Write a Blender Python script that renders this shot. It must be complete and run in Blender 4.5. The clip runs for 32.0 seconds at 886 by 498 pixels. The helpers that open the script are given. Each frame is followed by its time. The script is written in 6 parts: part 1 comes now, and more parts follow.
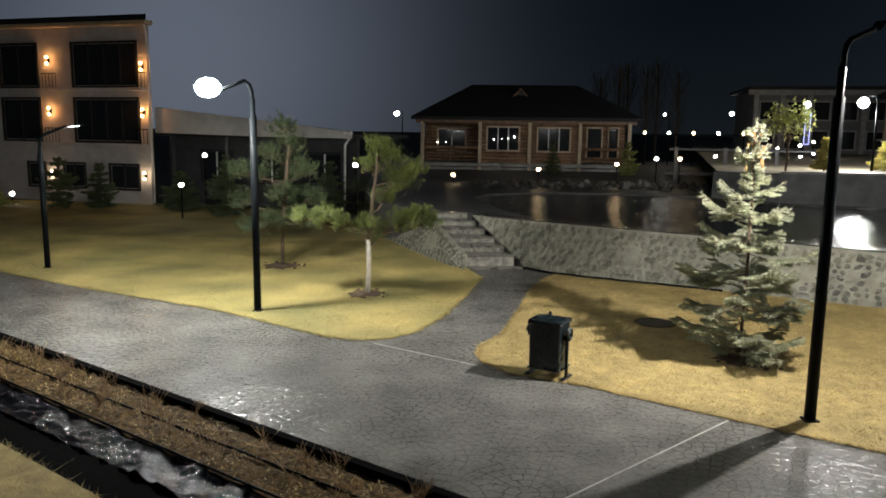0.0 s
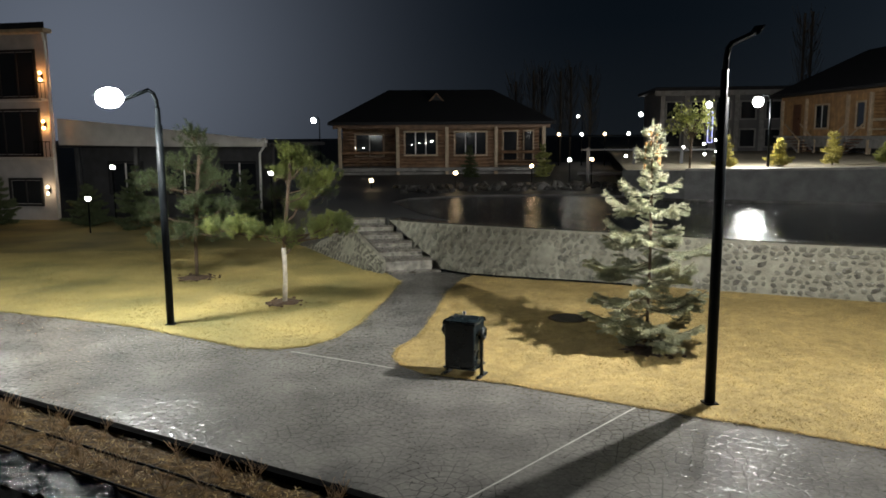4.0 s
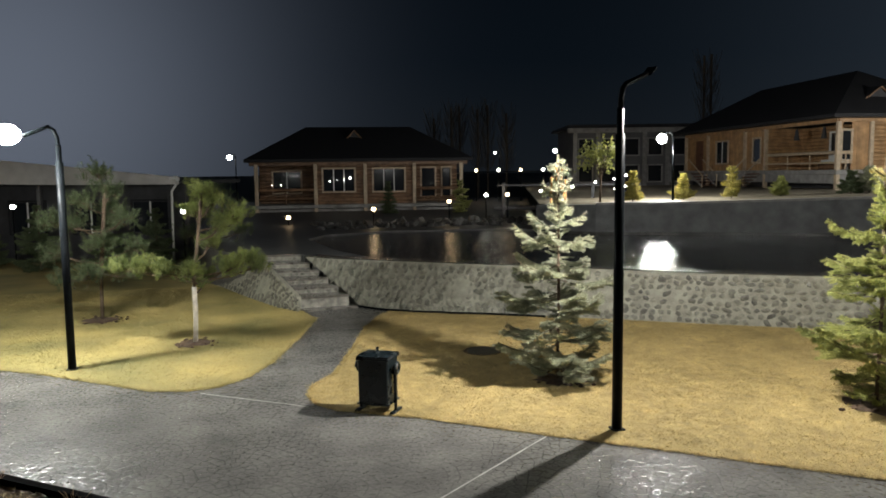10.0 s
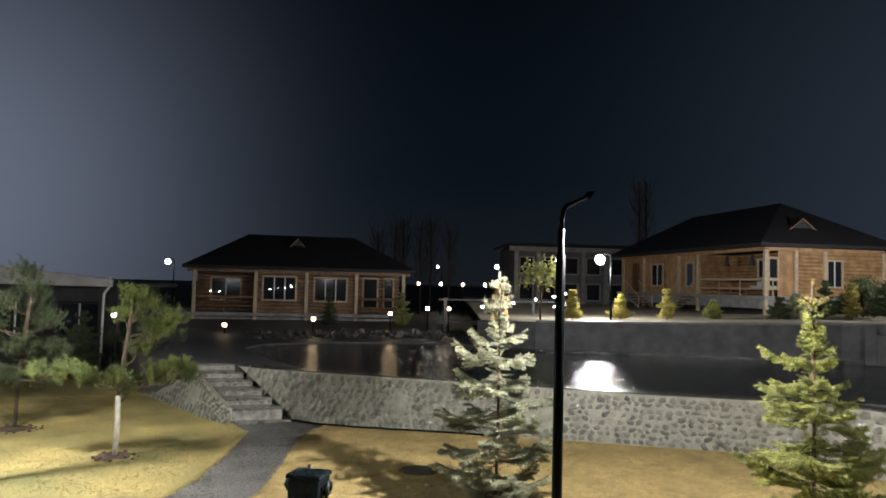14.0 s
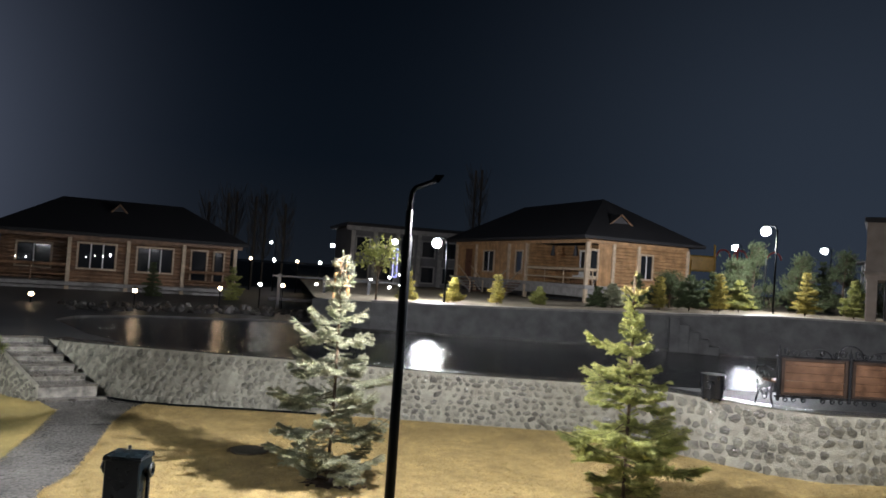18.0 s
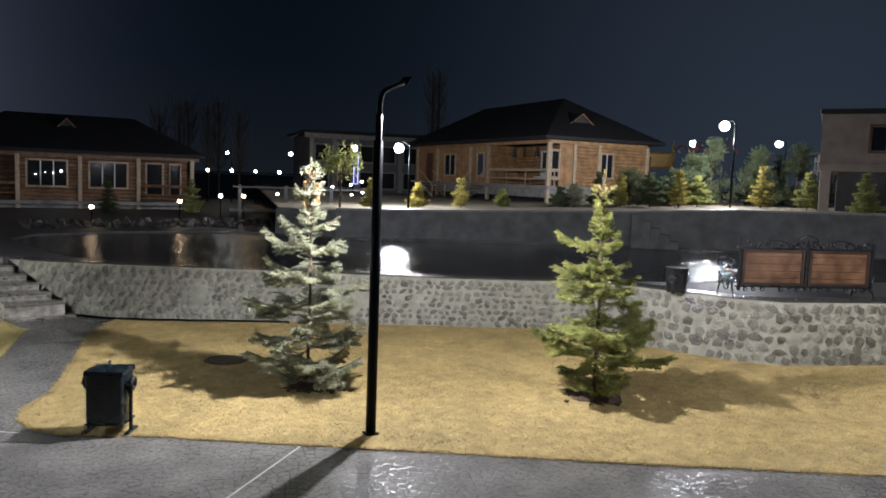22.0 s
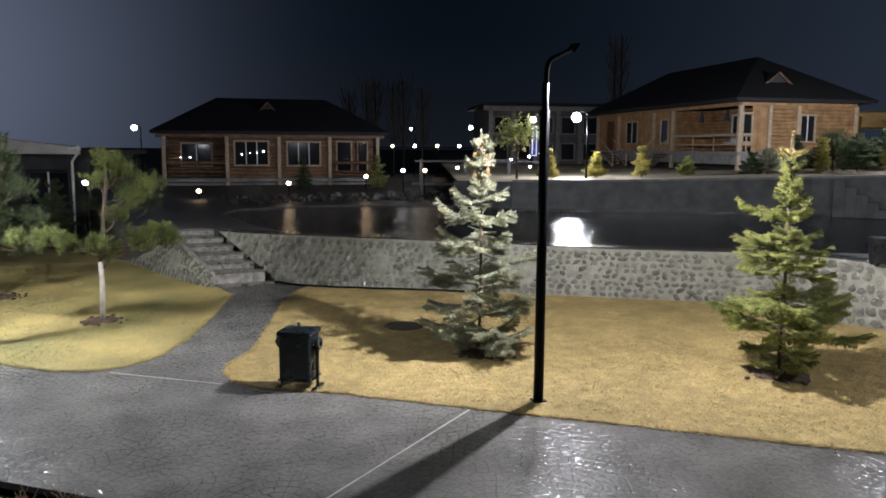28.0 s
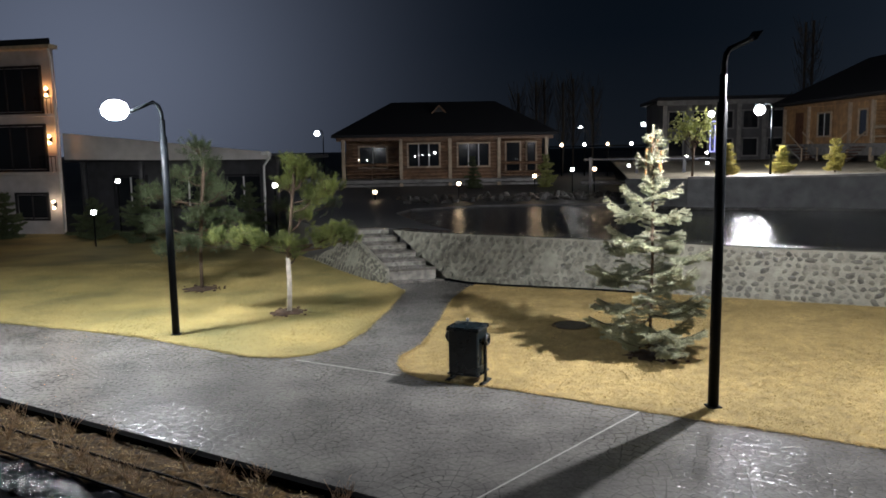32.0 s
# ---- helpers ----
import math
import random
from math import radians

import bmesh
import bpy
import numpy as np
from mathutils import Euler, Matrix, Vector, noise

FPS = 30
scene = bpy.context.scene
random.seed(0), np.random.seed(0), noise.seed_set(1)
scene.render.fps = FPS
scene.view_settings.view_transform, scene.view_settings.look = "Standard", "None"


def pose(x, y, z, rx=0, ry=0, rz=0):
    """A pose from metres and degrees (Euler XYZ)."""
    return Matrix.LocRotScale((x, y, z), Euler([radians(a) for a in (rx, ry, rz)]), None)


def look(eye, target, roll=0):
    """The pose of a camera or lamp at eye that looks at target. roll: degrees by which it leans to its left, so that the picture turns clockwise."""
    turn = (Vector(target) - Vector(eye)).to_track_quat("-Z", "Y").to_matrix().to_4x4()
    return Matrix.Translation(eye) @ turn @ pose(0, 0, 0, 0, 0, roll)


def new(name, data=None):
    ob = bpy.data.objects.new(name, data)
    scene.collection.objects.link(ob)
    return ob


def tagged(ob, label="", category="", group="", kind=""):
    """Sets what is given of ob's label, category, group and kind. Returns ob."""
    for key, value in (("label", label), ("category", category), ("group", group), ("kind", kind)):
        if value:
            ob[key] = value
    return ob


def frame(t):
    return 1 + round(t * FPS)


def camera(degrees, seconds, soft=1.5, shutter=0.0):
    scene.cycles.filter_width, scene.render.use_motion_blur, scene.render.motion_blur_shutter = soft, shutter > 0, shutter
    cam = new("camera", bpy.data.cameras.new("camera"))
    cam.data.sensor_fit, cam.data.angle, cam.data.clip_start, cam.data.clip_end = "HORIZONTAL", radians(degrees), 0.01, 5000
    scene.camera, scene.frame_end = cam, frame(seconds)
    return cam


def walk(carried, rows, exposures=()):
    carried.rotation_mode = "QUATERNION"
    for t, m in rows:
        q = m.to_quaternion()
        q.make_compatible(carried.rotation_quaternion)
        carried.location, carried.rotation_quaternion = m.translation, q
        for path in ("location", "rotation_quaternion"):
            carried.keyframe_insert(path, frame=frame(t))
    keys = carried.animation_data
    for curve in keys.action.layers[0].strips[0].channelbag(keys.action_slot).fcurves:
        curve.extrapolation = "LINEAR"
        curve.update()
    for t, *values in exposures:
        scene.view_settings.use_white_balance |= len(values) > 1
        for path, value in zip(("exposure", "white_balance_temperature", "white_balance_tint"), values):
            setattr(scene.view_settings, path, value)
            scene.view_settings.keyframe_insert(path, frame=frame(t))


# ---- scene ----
cam = camera(61.02, 32.0, 1.7)
PATH = [
    (0, -0.006, 0.004, 3.201, 81.065, -0.765, 0.200),
    (0.5, -0.009, 0.014, 3.205, 81.117, -0.699, -0.192),
    (1, -0.003, -0.008, 3.204, 81.240, -0.621, -0.737),
    (1.5, -0.000, -0.028, 3.198, 81.346, -0.478, -1.385),
    (2, 0.025, -0.040, 3.198, 81.401, -0.315, -2.239),
    (2.5, 0.045, -0.059, 3.199, 81.448, -0.164, -3.064),
    (3, 0.083, -0.061, 3.199, 81.439, -0.023, -4.048),
    (3.5, 0.109, -0.091, 3.203, 81.440, 0.203, -4.943),
    (5.5, 0.243, -0.188, 3.193, 81.701, 1.109, -8.411),
    (6, 0.264, -0.196, 3.192, 81.887, 1.370, -9.181),
    (6.5, 0.272, -0.192, 3.194, 82.059, 1.486, -9.784),
    (7, 0.275, -0.195, 3.193, 82.265, 1.546, -10.343),
    (7.5, 0.272, -0.201, 3.193, 82.459, 1.473, -10.725),
    (8, 0.276, -0.208, 3.194, 82.658, 1.401, -10.999),
    (8.5, 0.270, -0.212, 3.191, 82.888, 1.250, -11.220),
    (9, 0.266, -0.217, 3.191, 83.151, 1.085, -11.410),
    (9.5, 0.270, -0.218, 3.195, 83.495, 0.954, -11.544),
    (10, 0.268, -0.228, 3.195, 84.142, 0.713, -11.807),
    (10.5, 0.271, -0.219, 3.199, 85.178, 0.283, -12.477),
    (11, 0.280, -0.198, 3.193, 86.370, -0.012, -13.363),
    (11.5, 0.278, -0.184, 3.198, 87.438, -0.322, -14.196),
    (12, 0.272, -0.184, 3.199, 88.677, -0.648, -14.920),
    (12.5, 0.278, -0.170, 3.201, 89.819, -0.866, -15.330),
    (13, 0.279, -0.186, 3.208, 91.103, -1.052, -15.602),
    (13.5, 0.277, -0.182, 3.212, 92.066, -1.215, -15.829),
    (15.5, 0.278, -0.200, 3.205, 93.809, -2.173, -19.502),
    (16, 0.265, -0.184, 3.203, 93.706, -2.653, -21.779),
    (16.5, 0.262, -0.144, 3.190, 93.489, -3.163, -24.149),
    (17, 0.236, -0.117, 3.195, 93.010, -3.556, -26.354),
    (17.5, 0.207, -0.080, 3.191, 92.506, -3.798, -27.802),
    (18, 0.178, -0.050, 3.194, 91.797, -3.925, -28.831),
    (18.5, 0.144, -0.029, 3.189, 91.104, -3.908, -29.483),
    (19, 0.127, -0.022, 3.187, 90.297, -3.727, -30.079),
    (19.5, 0.116, -0.014, 3.188, 89.530, -3.521, -30.540),
    (20, 0.104, 0.014, 3.187, 88.625, -3.182, -31.048),
    (20.5, 0.089, 0.030, 3.184, 87.764, -2.910, -31.441),
    (21, 0.071, 0.032, 3.182, 86.717, -2.622, -31.731),
    (21.5, 0.058, 0.039, 3.181, 85.760, -2.338, -31.874),
    (22, 0.046, 0.045, 3.173, 84.726, -2.028, -31.924),
    (22.5, 0.050, 0.040, 3.170, 83.842, -1.753, -31.804),
    (23, 0.048, 0.056, 3.167, 82.935, -1.509, -31.495),
    (23.5, 0.045, 0.040, 3.169, 82.276, -1.298, -30.905),
    (24, 0.046, 0.022, 3.162, 81.745, -1.052, -29.935),
    (24.5, 0.075, 0.004, 3.156, 81.487, -0.886, -28.791),
    (25, 0.114, -0.014, 3.156, 81.369, -0.730, -27.357),
    (25.5, 0.140, -0.046, 3.156, 81.375, -0.617, -26.063),
    (27.5, 0.161, -0.100, 3.150, 82.090, -0.437, -20.477),
    (28, 0.163, -0.117, 3.154, 82.335, -0.322, -18.269),
    (28.5, 0.166, -0.149, 3.153, 82.459, -0.054, -15.877),
    (29, 0.175, -0.158, 3.148, 82.449, 0.149, -13.597),
    (29.5, 0.168, -0.194, 3.146, 82.420, 0.303, -11.886),
    (30, 0.173, -0.201, 3.139, 82.392, 0.647, -10.207),
    (30.5, 0.166, -0.196, 3.141, 82.351, 0.772, -8.905),
    (31, 0.162, -0.202, 3.137, 82.357, 0.842, -7.553),
    (31.5, 0.152, -0.208, 3.138, 82.374, 0.923, -6.553),
    (32, 0.150, -0.204, 3.139, 82.409, 0.979, -5.561),
]
# the clip's camera brightens as it looks up into the dark, and cools its picture on the way
TONE = [(0, 0.0, 6800, 3), (10, 0.03, 6800, 3), (12, 0.12, 6700, 4), (13.5, 0.22, 6600, 6), (16, 0.30, 6450, 9), (18, 0.30, 6300, 10), (20, 0.24, 6200, 10), (22, 0.16, 6150, 10), (25, 0.12, 6150, 10), (28, 0.06, 6150, 10), (32, 0.02, 6250, 9)]
walk(cam, [(row[0], pose(*row[1:])) for row in PATH], TONE)

# ---- world and light ----
world = bpy.data.worlds.new("night_sky")
scene.world = world
world.use_nodes = True
_bg = world.node_tree.nodes["Background"]
_bg.inputs["Strength"].default_value = 1.0
_tc = world.node_tree.nodes.new("ShaderNodeTexCoord")
_sp = world.node_tree.nodes.new("ShaderNodeSeparateXYZ")
_rp = world.node_tree.nodes.new("ShaderNodeValToRGB")
world.node_tree.links.new(_tc.outputs["Generated"], _sp.inputs[0])
world.node_tree.links.new(_sp.outputs["Z"], _rp.inputs["Fac"])
# damp night air: near black overhead, paler low down, with lamp haze painted in towards two sides
_rp.color_ramp.elements[0].position, _rp.color_ramp.elements[0].color = 0.0, (0.0062, 0.0080, 0.0110, 1)
_rp.color_ramp.elements[1].position, _rp.color_ramp.elements[1].color = 0.42, (0.0006, 0.0014, 0.0030, 1)
_mid = _rp.color_ramp.elements.new(0.14)
_mid.color = (0.0019, 0.0036, 0.0063, 1)
_sky = _rp.outputs["Color"]
# painted haze: soft lobes in the sky colour towards the left and right lamps
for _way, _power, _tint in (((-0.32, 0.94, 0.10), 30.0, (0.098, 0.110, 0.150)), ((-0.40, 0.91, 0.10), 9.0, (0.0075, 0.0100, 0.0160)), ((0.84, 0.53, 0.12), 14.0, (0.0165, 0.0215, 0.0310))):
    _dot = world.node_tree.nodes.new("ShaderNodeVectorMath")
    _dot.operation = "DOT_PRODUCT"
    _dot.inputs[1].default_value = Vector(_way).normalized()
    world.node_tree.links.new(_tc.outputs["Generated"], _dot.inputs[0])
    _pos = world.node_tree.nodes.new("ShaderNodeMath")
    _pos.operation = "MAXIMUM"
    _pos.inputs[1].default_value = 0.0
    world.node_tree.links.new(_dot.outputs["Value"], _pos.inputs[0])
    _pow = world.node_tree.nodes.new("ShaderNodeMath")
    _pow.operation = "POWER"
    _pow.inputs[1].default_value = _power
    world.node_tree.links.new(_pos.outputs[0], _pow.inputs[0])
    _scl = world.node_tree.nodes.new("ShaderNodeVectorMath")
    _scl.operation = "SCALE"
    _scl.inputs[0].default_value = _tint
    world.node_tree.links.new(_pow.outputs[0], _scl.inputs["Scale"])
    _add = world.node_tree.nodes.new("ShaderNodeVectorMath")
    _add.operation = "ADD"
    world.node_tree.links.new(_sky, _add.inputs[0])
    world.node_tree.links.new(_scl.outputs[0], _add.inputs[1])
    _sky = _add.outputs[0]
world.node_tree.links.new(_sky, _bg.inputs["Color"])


def lamp(name, kind, at, power, colour, aim=None, size=0.2, spot=150, blend=0.5):
    data = bpy.data.lights.new(name, kind)
    data.energy, data.color = power, colour
    if kind == "AREA":
        data.shape, data.size = "DISK", size
    else:
        data.shadow_soft_size = size
    if kind == "SPOT":
        data.spot_size, data.spot_blend = radians(spot), blend
    ob = new(name, data)
    ob.matrix_world = look(at, aim) if aim else Matrix.Translation(at)
    return ob


LED = (0.99, 0.975, 1.0)
COOL = (1.0, 0.965, 1.0)
WARM = (1.0, 0.72, 0.42)
LAMP_1 = Vector((4.79, 8.66, 4.42))
LAMP_2 = Vector((-3.93, 12.62, 3.86))
LAMP_3 = Vector((-8.35, 17.05, 3.2))
LAMP_R = Vector((14.80, 27.20, 4.45))
LAMP_F = Vector((28.47, 22.15, 6.05))
LAMP_4 = Vector((12.25, 3.85, 4.42))
lamp("post_light", "SPOT", LAMP_1 + Vector((0.17, 0.11, -0.06)), 1250, COOL, LAMP_1 + Vector((1.1, 0.6, -4.4)), 0.02, 176, 0.1)
lamp("post_light", "SPOT", LAMP_1 + Vector((0.17, 0.11, -0.06)), 1300, COOL, (-0.2, 11.5, 0.0), 0.02, 100, 1.0)
lamp("post_light", "SPOT", LAMP_1 + Vector((0.17, 0.11, -0.06)), 900, COOL, (11.5, 6.4, 0.0), 0.02, 100, 1.0)
lamp("post_light", "SPOT", LAMP_4 + Vector((0.0, 0.0, -0.06)), 980, COOL, LAMP_4 + Vector((0.2, 0.3, -4.4)), 0.02, 176, 0.1)
lamp("post_light", "SPOT", LAMP_2 - Vector((0, 0, 0.08)), 700, LED, LAMP_2 + Vector((-1.7, 0.7, -4.0)), 0.12, 174, 0.4)
# weak fill added under the third post's head, whose lamp is taken as off
lamp("post_light", "SPOT", LAMP_3 - Vector((0, 0, 0.05)), 90, LED, LAMP_3 + Vector((0.1, 0, -4)), 0.12, 176, 0.05)
lamp("terrace_light", "POINT", LAMP_R - Vector((0, 0, 0.32)), 1150, LED, None, 0.2)
lamp("terrace_light", "POINT", LAMP_F - Vector((0, 0, 0.34)), 1450, LED, None, 0.2)

# ---- materials ----


def mat(name, colour=(0.5, 0.5, 0.5), rough=0.6, metal=0.0, vary=0.25, scale=6.0, bump=0.2, bump_scale=40.0, second=None, emit=0.0, island=0.0, obj=0.0, fine=0.02):
    m = bpy.data.materials.new(name)
    m.use_nodes = True
    nt = m.node_tree
    b = nt.nodes["Principled BSDF"]
    b.inputs["Roughness"].default_value = rough
    b.inputs["Metallic"].default_value = metal
    if emit:
        b.inputs["Base Color"].default_value = (*colour, 1)
        b.inputs["Emission Color"].default_value = (*colour, 1)
        b.inputs["Emission Strength"].default_value = emit
        return m
    tc = nt.nodes.new("ShaderNodeTexCoord")
    n1 = nt.nodes.new("ShaderNodeTexNoise")
    n1.inputs["Scale"].default_value = scale
    n1.inputs["Detail"].default_value = 6
    geo = nt.nodes.new("ShaderNodeNewGeometry")
    nt.links.new(geo.outputs["Position"], n1.inputs["Vector"])
    ramp = nt.nodes.new("ShaderNodeValToRGB")
    lo = [max(0, c * (1 - vary)) for c in colour]
    hi = [min(1, c * (1 + vary)) for c in (second or colour)]
    ramp.color_ramp.elements[0].position, ramp.color_ramp.elements[1].position = 0.3, 0.7
    ramp.color_ramp.elements[0].color, ramp.color_ramp.elements[1].color = (*lo, 1), (*hi, 1)
    nt.links.new(n1.outputs["Fac"], ramp.inputs["Fac"])
    out = ramp.outputs["Color"]
    for amount, node, socket in ((island, "ShaderNodeNewGeometry", "Random Per Island"), (obj, "ShaderNodeObjectInfo", "Random")):
        if amount:
            r = nt.nodes.new(node)
            mr = nt.nodes.new("ShaderNodeMapRange")
            mr.inputs["To Min"].default_value, mr.inputs["To Max"].default_value = 1 - amount, 1 + amount
            nt.links.new(r.outputs[socket], mr.inputs["Value"])
            hs = nt.nodes.new("ShaderNodeHueSaturation")
            nt.links.new(mr.outputs["Result"], hs.inputs["Value"])
            nt.links.new(out, hs.inputs["Color"])
            out = hs.outputs["Color"]
    nt.links.new(out, b.inputs["Base Color"])
    if bump:
        n2 = nt.nodes.new("ShaderNodeTexNoise")
        n2.inputs["Scale"].default_value = bump_scale
        n2.inputs["Detail"].default_value = 4
        nt.links.new(geo.outputs["Position"], n2.inputs["Vector"])
        bp = nt.nodes.new("ShaderNodeBump")
        bp.inputs["Strength"].default_value = bump
        bp.inputs["Distance"].default_value = fine
        nt.links.new(n2.outputs["Fac"], bp.inputs["Height"])
        nt.links.new(bp.outputs["Normal"], b.inputs["Normal"])
        rr = nt.nodes.new("ShaderNodeMapRange")
        rr.inputs["To Min"].default_value, rr.inputs["To Max"].default_value = max(0.02, rough - 0.12), min(1, rough + 0.12)
        nt.links.new(n1.outputs["Fac"], rr.inputs["Value"])
        nt.links.new(rr.outputs["Result"], b.inputs["Roughness"])
    return m


GRASS = mat("dry_grass", (0.325, 0.245, 0.094), 0.8, vary=0.25, scale=5, second=(0.38, 0.29, 0.118), bump=0.8, bump_scale=70)
GREENGRASS = mat("green_dry_grass", (0.22, 0.205, 0.07), 0.8, vary=0.25, scale=0.55, second=(0.35, 0.28, 0.10), bump=0.8, bump_scale=70)
BLADE = mat("dry_blade", (0.375, 0.282, 0.106), 0.7, vary=0.22, scale=1.4, second=(0.49, 0.368, 0.15), bump=0, island=0.4)
GREENBLADE = mat("green_blade", (0.26, 0.228, 0.078), 0.7, vary=0.22, scale=0.55, second=(0.42, 0.322, 0.122), bump=0, island=0.35)
# colour of the black kerb, and of the shade painted for the ditch
MATBLACK = mat("matt_black_kerb_and_shade", (0.003, 0.003, 0.003), 0.95, vary=0.3, bump=0.3)
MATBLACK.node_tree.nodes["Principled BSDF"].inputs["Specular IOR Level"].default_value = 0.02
SOIL = mat("bare_soil", (0.075, 0.047, 0.028), 0.9, vary=0.4, scale=9, bump=1.0, bump_scale=25)
BED = mat("planting_soil", (0.034, 0.021, 0.009), 0.85, vary=0.5, scale=14, second=(0.10, 0.061, 0.022), bump=1.0, bump_scale=34)
BED.node_tree.nodes["Principled BSDF"].inputs["Specular IOR Level"].default_value = 0.15
DARKGROUND = mat("dark_ground", (0.08, 0.075, 0.05), 0.85, vary=0.4, scale=0.8, bump=0.6)
STONE = mat("field_stone", (0.100, 0.098, 0.078), 0.32, vary=0.25, scale=6, second=(0.205, 0.197, 0.153), bump=1.0, bump_scale=24, obj=0.38, island=0.2, fine=0.025)
MORTAR = mat("mortar", (0.31, 0.30, 0.235), 0.5, vary=0.25, scale=5, bump=1.0, bump_scale=45)
CONCRETE = mat("wet_concrete", (0.26, 0.25, 0.23), 0.4, vary=0.3, scale=4, bump=0.5)
BLACK = mat("black_enamel", (0.005, 0.006, 0.007), 0.38, vary=0.3, bump=0.1, bump_scale=120, fine=0.004)
BLACK.node_tree.nodes["Principled BSDF"].inputs["Specular IOR Level"].default_value = 0.035
LOG = mat("pine_log", (0.20, 0.115, 0.065), 0.5, vary=0.3, scale=3, second=(0.26, 0.15, 0.085), bump=0.3, obj=0.2)
TRIMWOOD = mat("pale_trim", (0.55, 0.43, 0.30), 0.5, vary=0.2, scale=5, bump=0.2)
ROOF = mat("dark_roof", (0.018, 0.018, 0.021), 0.75, vary=0.3, scale=2, bump=0.3)
PLASTER = mat("pale_plaster", (0.60, 0.57, 0.55), 0.8, vary=0.12, scale=2, bump=0.3)
WHITE = mat("white_paint", (0.78, 0.78, 0.76), 0.5, vary=0.08, bump=0.1)
BULB = mat("lamp_glow", (1.0, 0.97, 0.92), emit=14)
BULBW = mat("warm_glow", (1.0, 0.72, 0.45), emit=9)
SOFTLAMP = mat("lamp_glass", (0.97, 0.98, 1.0), emit=13)
PANEL = mat("led_panel", (0.95, 0.97, 1.0), emit=150)
LENS = mat("lamp_lens", (0.95, 0.97, 1.0), emit=420)


def glass_mat():
    m = bpy.data.materials.new("dark_glass")
    m.use_nodes = True
    b = m.node_tree.nodes["Principled BSDF"]
    b.inputs["Base Color"].default_value = (0.02, 0.022, 0.026, 1)
    b.inputs["Roughness"].default_value = 0.06
    return m


GLASS = glass_mat()


def water_mat():
    m = bpy.data.materials.new("pond_water")
    m.use_nodes = True
    nt = m.node_tree
    b = nt.nodes["Principled BSDF"]
    b.inputs["Base Color"].default_value = (0.006, 0.009, 0.011, 1)
    b.inputs["Roughness"].default_value = 0.075
    b.inputs["IOR"].default_value = 1.33
    geo = nt.nodes.new("ShaderNodeNewGeometry")
    n = nt.nodes.new("ShaderNodeTexNoise")
    n.inputs["Scale"].default_value = 22
    n.inputs["Detail"].default_value = 2
    stretch = nt.nodes.new("ShaderNodeMapping")
    stretch.inputs["Rotation"].default_value = (0, 0, radians(20))
    stretch.inputs["Scale"].default_value = (0.8, 1.2, 1.0)
    nt.links.new(geo.outputs["Position"], stretch.inputs["Vector"])
    nt.links.new(stretch.outputs["Vector"], n.inputs["Vector"])
    bp = nt.nodes.new("ShaderNodeBump")
    bp.inputs["Strength"].default_value = 1.0
    bp.inputs["Distance"].default_value = 0.012
    nt.links.new(n.outputs["Fac"], bp.inputs["Height"])
    nt.links.new(bp.outputs["Normal"], b.inputs["Normal"])
    return m


WATER = water_mat()


